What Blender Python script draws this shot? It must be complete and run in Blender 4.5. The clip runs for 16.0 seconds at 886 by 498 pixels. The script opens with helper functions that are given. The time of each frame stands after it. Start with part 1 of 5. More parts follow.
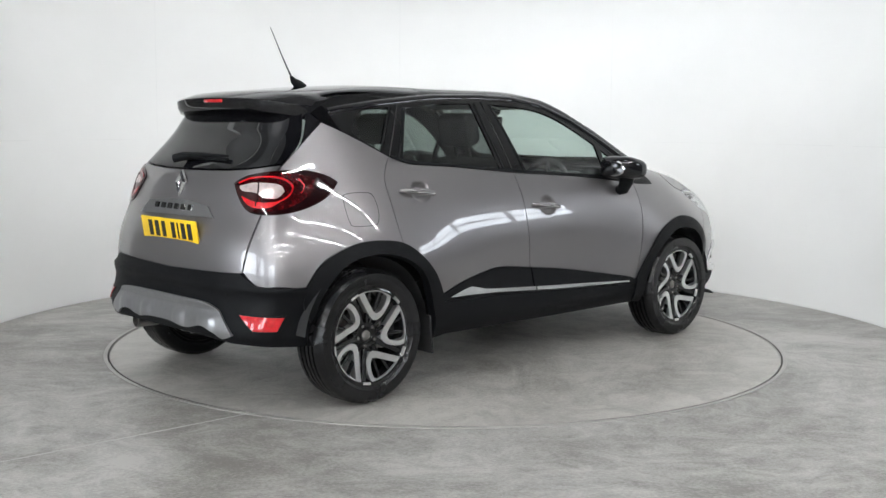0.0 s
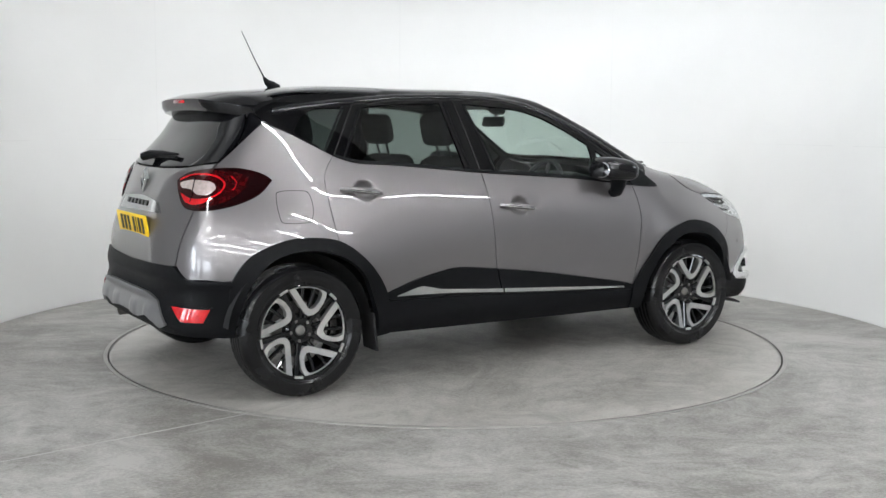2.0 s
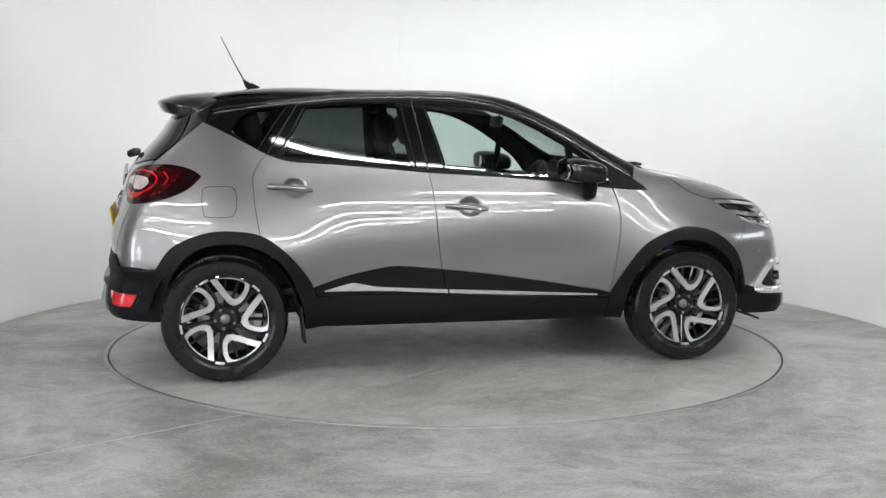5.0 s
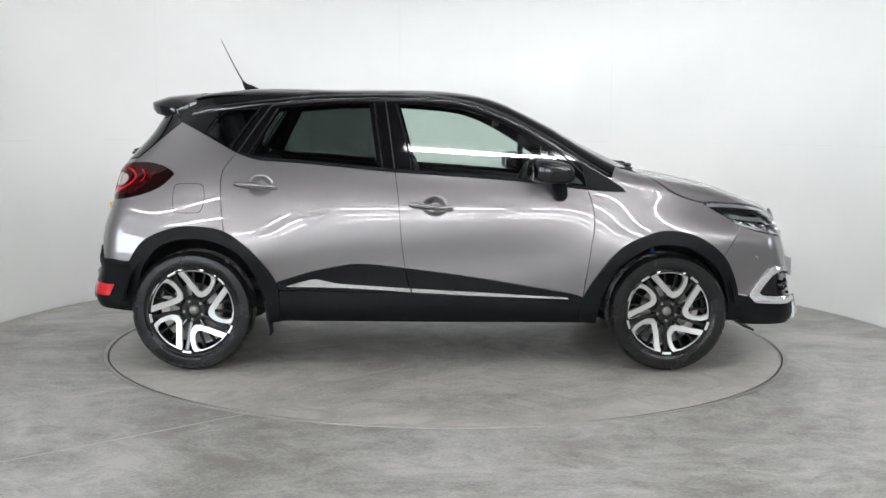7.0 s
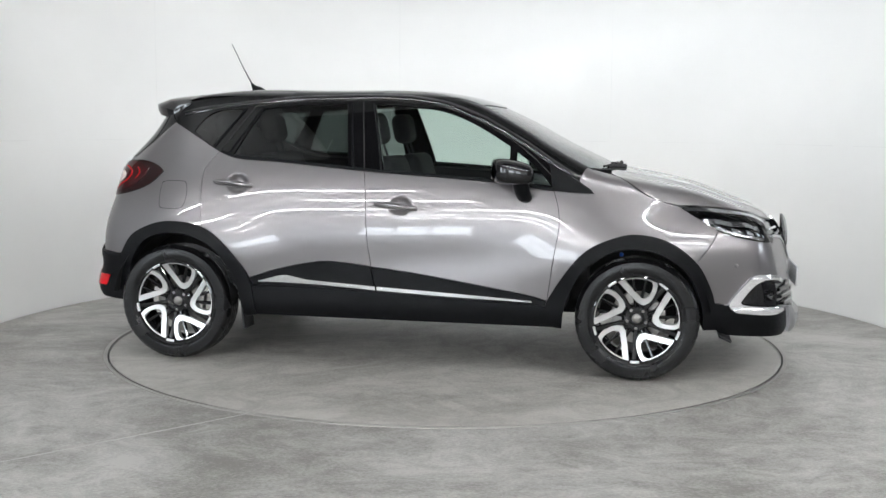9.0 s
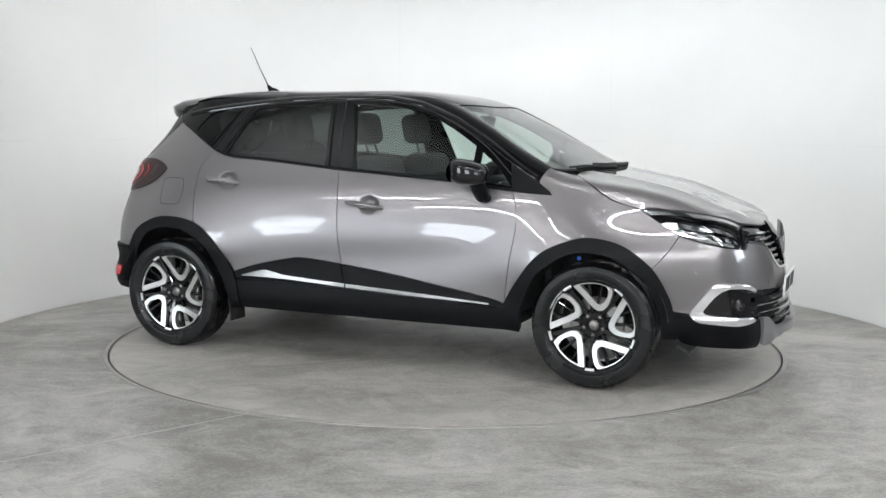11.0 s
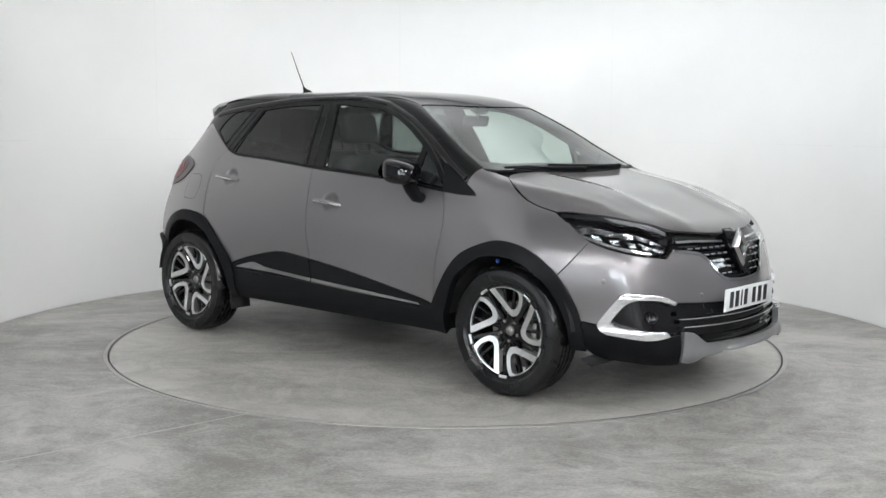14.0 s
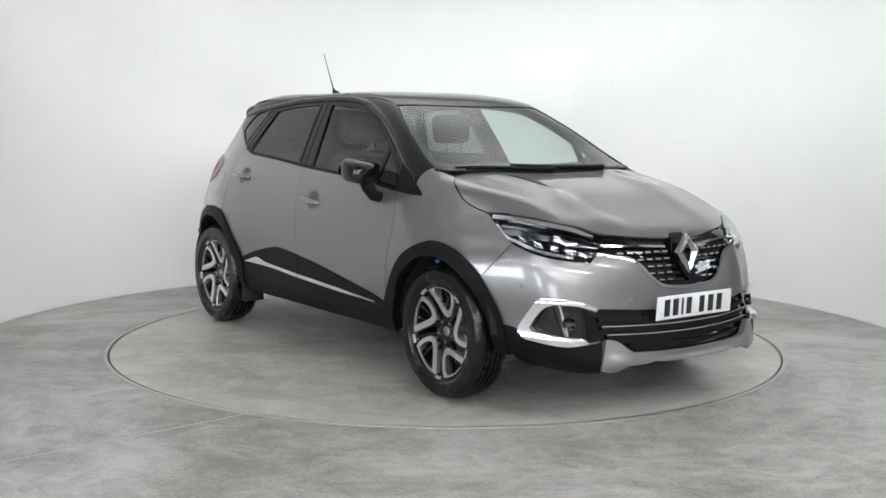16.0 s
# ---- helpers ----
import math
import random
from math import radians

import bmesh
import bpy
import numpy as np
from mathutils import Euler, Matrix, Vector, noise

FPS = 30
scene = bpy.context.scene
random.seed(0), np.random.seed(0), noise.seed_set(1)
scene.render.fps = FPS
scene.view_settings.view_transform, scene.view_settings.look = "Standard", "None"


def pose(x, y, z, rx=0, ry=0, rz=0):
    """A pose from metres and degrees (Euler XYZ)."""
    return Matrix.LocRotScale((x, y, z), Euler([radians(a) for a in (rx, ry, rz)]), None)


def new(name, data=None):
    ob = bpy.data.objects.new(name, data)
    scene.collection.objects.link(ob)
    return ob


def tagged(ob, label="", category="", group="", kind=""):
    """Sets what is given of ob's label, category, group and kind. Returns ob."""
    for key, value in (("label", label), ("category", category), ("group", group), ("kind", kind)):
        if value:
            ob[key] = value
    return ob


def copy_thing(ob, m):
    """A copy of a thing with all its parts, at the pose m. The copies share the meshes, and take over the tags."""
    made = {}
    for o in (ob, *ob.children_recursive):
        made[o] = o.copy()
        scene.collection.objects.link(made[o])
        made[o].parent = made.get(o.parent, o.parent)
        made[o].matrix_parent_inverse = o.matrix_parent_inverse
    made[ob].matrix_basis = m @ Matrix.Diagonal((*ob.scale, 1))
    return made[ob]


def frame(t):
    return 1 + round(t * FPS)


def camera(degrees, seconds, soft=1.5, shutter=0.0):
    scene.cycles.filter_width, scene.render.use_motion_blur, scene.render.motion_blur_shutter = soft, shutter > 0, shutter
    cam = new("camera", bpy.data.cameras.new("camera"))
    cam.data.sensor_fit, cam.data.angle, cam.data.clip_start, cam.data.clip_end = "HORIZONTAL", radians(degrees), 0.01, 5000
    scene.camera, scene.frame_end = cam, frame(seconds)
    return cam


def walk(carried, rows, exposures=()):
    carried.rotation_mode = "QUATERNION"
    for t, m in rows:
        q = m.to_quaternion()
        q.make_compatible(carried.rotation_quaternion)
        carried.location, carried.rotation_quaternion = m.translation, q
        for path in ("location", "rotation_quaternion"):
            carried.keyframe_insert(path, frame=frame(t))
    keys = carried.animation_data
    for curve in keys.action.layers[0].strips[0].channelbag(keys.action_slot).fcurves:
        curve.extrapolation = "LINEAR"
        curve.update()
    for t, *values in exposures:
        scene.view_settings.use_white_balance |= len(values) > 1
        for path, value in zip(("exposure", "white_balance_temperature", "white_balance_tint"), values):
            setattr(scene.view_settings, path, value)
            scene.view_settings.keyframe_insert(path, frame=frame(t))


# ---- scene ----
cam = camera(44.57, 16.0)
EYE = Matrix.Translation((0, -6.77, 1.335)) @ pose(0, 0, 0, 90 - 6.433, 0, 0.149) @ pose(0, 0, 0, 0, 0, 0.415)
walk(cam, [(0, EYE), (16, EYE)], exposures=[(0, 0.0), (16, 0.0)])

# ---- light: closed studio, lit by ceiling tubes ----
world = bpy.data.worlds.new("studio_world")
scene.world = world
world.use_nodes = True
world.node_tree.nodes["Background"].inputs[0].default_value = (0.9, 0.95, 1.0, 1)
world.node_tree.nodes["Background"].inputs[1].default_value = 0.05
TUBE_GLOW = 110.0
CEILING_GLOW = 0.46
SKY_GLOW = 11.0

# ---- materials ----


def mat(name, color=(0.5, 0.5, 0.5), rough=0.5, metal=0.0, coat=0.0, vary=0.0, scale=6.0, bump=0.0, bscale=120.0, emit=0.0,
        trans=0.0, ior=1.45, spec=0.5, rvary=0.0, alpha=1.0, coatrough=0.03):
    m = bpy.data.materials.new(name)
    m.use_nodes = True
    nt = m.node_tree
    b = nt.nodes["Principled BSDF"]
    b.inputs["Base Color"].default_value = (*color, 1)
    b.inputs["Roughness"].default_value = rough
    b.inputs["Metallic"].default_value = metal
    b.inputs["Coat Weight"].default_value = coat
    b.inputs["Coat Roughness"].default_value = coatrough
    b.inputs["Transmission Weight"].default_value = trans
    b.inputs["IOR"].default_value = ior
    b.inputs["Specular IOR Level"].default_value = spec
    b.inputs["Alpha"].default_value = alpha
    if emit:
        b.inputs["Emission Color"].default_value = (*color, 1)
        b.inputs["Emission Strength"].default_value = emit
    tc = nt.nodes.new("ShaderNodeTexCoord")
    if vary or rvary:
        n1 = nt.nodes.new("ShaderNodeTexNoise")
        n1.inputs["Scale"].default_value, n1.inputs["Detail"].default_value = scale, 8
        n1.inputs["Roughness"].default_value = 0.6
        nt.links.new(tc.outputs["Object"], n1.inputs["Vector"])
        if vary:
            mr = nt.nodes.new("ShaderNodeMapRange")
            mr.inputs["From Min"].default_value, mr.inputs["From Max"].default_value = 0.3, 0.7
            mr.inputs["To Min"].default_value, mr.inputs["To Max"].default_value = 1 - vary, 1 + vary
            hs = nt.nodes.new("ShaderNodeHueSaturation")
            hs.inputs["Color"].default_value = (*color, 1)
            nt.links.new(n1.outputs["Fac"], mr.inputs["Value"])
            nt.links.new(mr.outputs["Result"], hs.inputs["Value"])
            nt.links.new(hs.outputs["Color"], b.inputs["Base Color"])
        if rvary:
            mr2 = nt.nodes.new("ShaderNodeMapRange")
            mr2.inputs["From Min"].default_value, mr2.inputs["From Max"].default_value = 0.3, 0.7
            mr2.inputs["To Min"].default_value, mr2.inputs["To Max"].default_value = rough - rvary, rough + rvary
            nt.links.new(n1.outputs["Fac"], mr2.inputs["Value"])
            nt.links.new(mr2.outputs["Result"], b.inputs["Roughness"])
    if bump:
        n2 = nt.nodes.new("ShaderNodeTexNoise")
        n2.inputs["Scale"].default_value, n2.inputs["Detail"].default_value = bscale, 4
        nt.links.new(tc.outputs["Object"], n2.inputs["Vector"])
        bp = nt.nodes.new("ShaderNodeBump")
        bp.inputs["Strength"].default_value, bp.inputs["Distance"].default_value = bump, 0.01
        nt.links.new(n2.outputs["Fac"], bp.inputs["Height"])
        nt.links.new(bp.outputs["Normal"], b.inputs["Normal"])
    return m


def concrete(name, color, swirl, worn=0.0):
    """Trowelled concrete: cloudy tone, streaks and fine speckle, with patchy gloss."""
    m = mat(name, color, 0.5)
    nt = m.node_tree
    b = nt.nodes["Principled BSDF"]
    tc = nt.nodes.new("ShaderNodeTexCoord")
    mp = nt.nodes.new("ShaderNodeMapping")
    mp.inputs["Scale"].default_value = (1.0, swirl, 1.0)
    nt.links.new(tc.outputs["Object"], mp.inputs["Vector"])
    tones = []
    for sc, det, dist in ((0.75, 10, 1.2), (3.2, 12, 2.2), (60, 5, 0.0)):
        n = nt.nodes.new("ShaderNodeTexNoise")
        n.inputs["Scale"].default_value, n.inputs["Detail"].default_value = sc, det
        n.inputs["Roughness"].default_value, n.inputs["Distortion"].default_value = 0.68, dist
        nt.links.new(mp.outputs["Vector"], n.inputs["Vector"])
        tones.append(n)
    def mix(a, c, w):
        k = nt.nodes.new("ShaderNodeMix")
        k.data_type = "FLOAT"
        k.inputs[0].default_value = w
        nt.links.new(a, k.inputs[2])
        nt.links.new(c, k.inputs[3])
        return k.outputs[0]
    f = mix(tones[0].outputs["Fac"], tones[1].outputs["Fac"], 0.42)
    f = mix(f, tones[2].outputs["Fac"], 0.24)
    cr = nt.nodes.new("ShaderNodeValToRGB")
    e = cr.color_ramp
    e.elements[0].position, e.elements[1].position = 0.425, 0.575
    e.elements[0].color = (color[0] * 0.56, color[1] * 0.545, color[2] * 0.52, 1)
    e.elements[1].color = (*[min(1, c * 1.42) for c in color], 1)
    nt.links.new(f, cr.inputs["Fac"])
    col = cr.outputs["Color"]
    if worn:
        # dusty scuffed band near the edge of the disc, broken up by the clouds
        ln = nt.nodes.new("ShaderNodeVectorMath")
        ln.operation = "LENGTH"
        nt.links.new(tc.outputs["Object"], ln.inputs[0])
        band = nt.nodes.new("ShaderNodeMapRange")
        band.inputs["From Min"].default_value, band.inputs["From Max"].default_value = 1.45, 2.0
        nt.links.new(ln.outputs["Value"], band.inputs["Value"])
        mul = nt.nodes.new("ShaderNodeMath")
        mul.operation = "MULTIPLY"
        nt.links.new(band.outputs["Result"], mul.inputs[0])
        nt.links.new(tones[1].outputs["Fac"], mul.inputs[1])
        mc = nt.nodes.new("ShaderNodeMix")
        mc.data_type = "RGBA"
        mc.inputs["B"].default_value = (*[min(1, c * worn) for c in color], 1)
        nt.links.new(mul.outputs[0], mc.inputs["Factor"])
        nt.links.new(col, mc.inputs["A"])
        col = mc.outputs["Result"]
    nt.links.new(col, b.inputs["Base Color"])
    mr = nt.nodes.new("ShaderNodeMapRange")
    mr.inputs["From Min"].default_value, mr.inputs["From Max"].default_value = 0.3, 0.7
    mr.inputs["To Min"].default_value, mr.inputs["To Max"].default_value = 0.36, 0.58
    nt.links.new(tones[1].outputs["Fac"], mr.inputs["Value"])
    nt.links.new(mr.outputs["Result"], b.inputs["Roughness"])
    bp = nt.nodes.new("ShaderNodeBump")
    bp.inputs["Strength"].default_value, bp.inputs["Distance"].default_value = 0.15, 0.004
    nt.links.new(f, bp.inputs["Height"])
    nt.links.new(bp.outputs["Normal"], b.inputs["Normal"])
    return m


M_FLOOR = concrete("polished_concrete", (0.318, 0.312, 0.298), 1.3)
M_DISC = concrete("turntable_concrete", (0.305, 0.296, 0.278), 1.0, 1.75)
M_WALL = mat("white_wall_paint", (0.880, 0.878, 0.868), 0.6, vary=0.025, scale=0.8, bump=0.04, bscale=60)
M_SEAM = mat("board_joint_filler", (0.825, 0.823, 0.815), 0.7, vary=0.05)
M_JOINT = mat("grey_joint_filler", (0.46, 0.455, 0.44), 0.75, vary=0.12, scale=8)
M_CEIL = mat("ceiling_paint", (0.05, 0.05, 0.053), 0.8, vary=0.05, scale=2)
M_CEILW = mat("white_ceiling_paint", (0.78, 0.78, 0.775), 0.8, vary=0.03, scale=2)
M_DARK = mat("dark_grey_hall_wall", (0.20, 0.20, 0.205), 0.7, vary=0.1, scale=1.2)
M_SHOW = mat("showroom_wall_paint", (0.40, 0.40, 0.40), 0.7, vary=0.06, scale=1.5)
M_STEEL = mat("worn_steel_rim", (0.42, 0.41, 0.39), 0.42, 0.7, vary=0.12, scale=14, rvary=0.1)
M_PIT = mat("dark_gap", (0.012, 0.012, 0.012), 0.8, vary=0.2)
M_TUBE = mat("tube_diffuser", (0.975, 0.99, 1.0), 0.5, emit=TUBE_GLOW)
M_FABRICLIGHT = mat("lit_ceiling_fabric", (0.975, 0.99, 1.0), 0.8, emit=CEILING_GLOW)
nt = M_FABRICLIGHT.node_tree
tc = nt.nodes.new("ShaderNodeTexCoord")
ln = nt.nodes.new("ShaderNodeVectorMath")
ln.operation = "MULTIPLY"
ln.inputs[1].default_value = (1, 1, 0)
dist = nt.nodes.new("ShaderNodeVectorMath")
dist.operation = "LENGTH"
fall = nt.nodes.new("ShaderNodeMapRange")
fall.interpolation_type = "SMOOTHSTEP"
fall.inputs["From Max"].default_value = 1.0
fall.inputs["To Min"].default_value, fall.inputs["To Max"].default_value = CEILING_GLOW * 2.6, CEILING_GLOW * 0.08
nt.links.new(tc.outputs["Object"], ln.inputs[0])
nt.links.new(ln.outputs[0], dist.inputs[0])
nt.links.new(dist.outputs["Value"], fall.inputs["Value"])
nt.links.new(fall.outputs[0], nt.nodes["Principled BSDF"].inputs["Emission Strength"])
M_SKY = mat("overcast_sky_beyond", (0.86, 0.93, 1.0), 0.8, emit=SKY_GLOW)
M_TUBECASE = mat("white_steel_batten", (0.75, 0.75, 0.74), 0.45, vary=0.03)
M_PAINT = mat("grey_metallic_paint", (0.200, 0.190, 0.194), 0.36, 0.80, coat=1.0, vary=0.05, scale=900, coatrough=0.012)
M_BLACK = mat("gloss_black_paint", (0.004, 0.004, 0.005), 0.25, 0.0, coat=1.0, vary=0.2, scale=3, coatrough=0.02, spec=0.0)
M_PLASTIC = mat("textured_black_plastic", (0.0045, 0.0048, 0.0056), 0.48, vary=0.15, scale=20, bump=0.12, bscale=900, spec=0.14)
M_SATIN = mat("satin_silver_plastic", (0.30, 0.30, 0.305), 0.32, 0.75, vary=0.04, scale=30)
M_BRIGHT = mat("bright_silver_trim", (0.74, 0.74, 0.75), 0.16, 0.75, coat=0.6, vary=0.03, scale=30)
M_CHROME = mat("chrome", (0.66, 0.67, 0.68), 0.08, 1.0, vary=0.03, scale=20)
M_BADGE = mat("dark_bright_metal", (0.42, 0.42, 0.43), 0.16, 1.0, vary=0.05, scale=20)
M_GLASS = mat("clear_glass", (0.62, 0.74, 0.69), 0.0, 0.0, trans=1.0, ior=1.02, spec=0.5)
M_TINT = mat("tinted_glass", (0.16, 0.19, 0.18), 0.0, 0.0, trans=1.0, ior=1.02, spec=0.5)
M_TYRE = mat("tyre_rubber", (0.0045, 0.0045, 0.005), 0.25, vary=0.3, scale=8, spec=0.42, rvary=0.05)
M_RIMBLK = mat("gloss_black_alloy", (0.004, 0.004, 0.0045), 0.2, 0.0, coat=1.0, vary=0.2, spec=0.0)
M_RIMCUT = mat("diamond_cut_alloy", (0.62, 0.62, 0.61), 0.28, 0.9, vary=0.05, scale=40)
M_DISKBR = mat("brake_steel", (0.25, 0.24, 0.23), 0.4, 0.9, vary=0.15, scale=30)
M_REDMIX = mat("faceted_red_lens", (0.030, 0.0010, 0.0016), 0.1, 0.0, coat=1.0, vary=0.9, scale=42, spec=0.0)
M_RED = mat("red_lamp_plastic", (0.46, 0.006, 0.010), 0.12, 0.0, coat=1.0, vary=0.25, scale=25)
M_DARKRED = mat("smoked_red_lamp", (0.008, 0.0010, 0.0014), 0.1, 0.0, coat=1.0, vary=0.5, scale=18, spec=0.0)
M_LAMPRED = mat("pinkish_lamp_lens", (0.62, 0.52, 0.50), 0.12, 0.4, coat=1.0, vary=0.2, scale=45)
M_LAMPCLR = mat("lamp_reflector", (0.75, 0.74, 0.74), 0.15, 0.8, vary=0.2, scale=40)
M_LENS = mat("clear_lamp_lens", (0.95, 0.96, 0.97), 0.0, 0.0, trans=1.0, ior=1.05, spec=0.5)
M_FABRIC = mat("dark_seat_fabric", (0.022, 0.022, 0.024), 0.85, vary=0.2, scale=60, bump=0.2, bscale=500)
M_TRIM = mat("cabin_plastic", (0.022, 0.022, 0.024), 0.6, vary=0.12, scale=40, bump=0.1, bscale=600)
M_LINER = mat("headliner_fabric", (0.42, 0.41, 0.40), 0.9, vary=0.04, scale=80)
M_UNDER = mat("underbody_black", (0.012, 0.012, 0.013), 0.75, vary=0.3, scale=12)
M_YELLOW = mat("yellow_plate", (0.80, 0.52, 0.012), 0.4, vary=0.03, scale=30)
M_WHITE = mat("white_plate", (0.72, 0.73, 0.74), 0.4, vary=0.03, scale=30)
M_BLUE = mat("blue_plastic_cap", (0.02, 0.09, 0.45), 0.35, vary=0.1)
M_INK = mat("plate_ink", (0.01, 0.01, 0.011), 0.5, vary=0.1)
M_FRAME = mat("black_window_frame", (0.004, 0.004, 0.0045), 0.04, vary=0.2, scale=20, spec=0.34)

# ---- mesh helpers ----


def finish(me, smooth=True, angle=35):
    if smooth:
        me.shade_smooth()
        me.set_sharp_from_angle(angle=radians(angle))
    me.update()


def mesh_ob(name, verts, faces, material, parent=None, label="", smooth=True, angle=35):
    me = bpy.data.meshes.new(name)
    me.from_pydata([tuple(map(float, v)) for v in verts], [], [tuple(int(i) for i in f) for f in faces])
    me.materials.append(material)
    finish(me, smooth, angle)
    ob = new(name, me)
    if parent is not None:
        ob.parent = parent
    if label:
        ob["label"] = label
    return ob


def part(name, bm, material, parent=None, label="", smooth=True, angle=35):
    me = bpy.data.meshes.new(name)
    bmesh.ops.recalc_face_normals(bm, faces=bm.faces)
    bm.to_mesh(me)
    bm.free()
    me.materials.append(material)
    finish(me, smooth, angle)
    ob = new(name, me)
    if parent is not None:
        ob.parent = parent
    if label:
        ob["label"] = label
    return ob


def box(bm, size, at=(0, 0, 0), rot=(0, 0, 0), bevel=0.0, segs=2):
    m = pose(*at, *rot) @ Matrix.Diagonal((*size, 1))
    g = bmesh.ops.create_cube(bm, size=1.0, matrix=m)
    if bevel:
        es = {e for v in g["verts"] for e in v.link_edges}
        bmesh.ops.bevel(bm, geom=list(es), offset=bevel, segments=segs, profile=0.5, affect="EDGES")
    return bm


def lathe(bm, profile, seg=48, m=Matrix()):
    """Turn (radius, height) points round z."""
    rings = []
    for r, h in profile:
        if r < 1e-6:
            rings.append([bm.verts.new(m @ Vector((0, 0, h)))])
        else:
            rings.append([bm.verts.new(m @ Vector((r * math.cos(2 * math.pi * i / seg), r * math.sin(2 * math.pi * i / seg), h))) for i in range(seg)])
    for a, b in zip(rings, rings[1:]):
        for i in range(seg):
            j = (i + 1) % seg
            vs = []
            for v in (a[i % len(a)], a[j % len(a)], b[j % len(b)], b[i % len(b)]):
                if v not in vs:
                    vs.append(v)
            if len(vs) > 2:
                bm.faces.new(vs)
    return bm


def tube(bm, pts, radius, seg=10, flat=1.0):
    """A round rod through points; radius may be a list."""
    rs = radius if isinstance(radius, (list, tuple)) else [radius] * len(pts)
    pts = [Vector(p) for p in pts]
    rings = []
    for i, p in enumerate(pts):
        d = (pts[min(i + 1, len(pts) - 1)] - pts[max(i - 1, 0)]).normalized()
        u = d.cross(Vector((0, 0, 1)))
        u = u.normalized() if u.length > 1e-4 else Vector((1, 0, 0))
        w = d.cross(u)
        rings.append([bm.verts.new(p + rs[i] * (math.cos(a) * u + flat * math.sin(a) * w)) for a in (2 * math.pi * k / seg for k in range(seg))])
    for a, b in zip(rings, rings[1:]):
        for i in range(seg):
            bm.faces.new((a[i], a[(i + 1) % seg], b[(i + 1) % seg], b[i]))
    bm.faces.new(rings[0][::-1])
    bm.faces.new(rings[-1])
    return bm


# ---- the studio ----
R_WALL, R_DISC, H_WALL = 3.03, 2.035, 3.06


def ring_face(bm, r0, r1, z, seg=160):
    a = [bm.verts.new((r0 * math.cos(2 * math.pi * i / seg), r0 * math.sin(2 * math.pi * i / seg), z)) for i in range(seg)]
    b = [bm.verts.new((r1 * math.cos(2 * math.pi * i / seg), r1 * math.sin(2 * math.pi * i / seg), z)) for i in range(seg)]
    for i in range(seg):
        j = (i + 1) % seg
        bm.faces.new((a[i], b[i], b[j], a[j]))
    return a, b


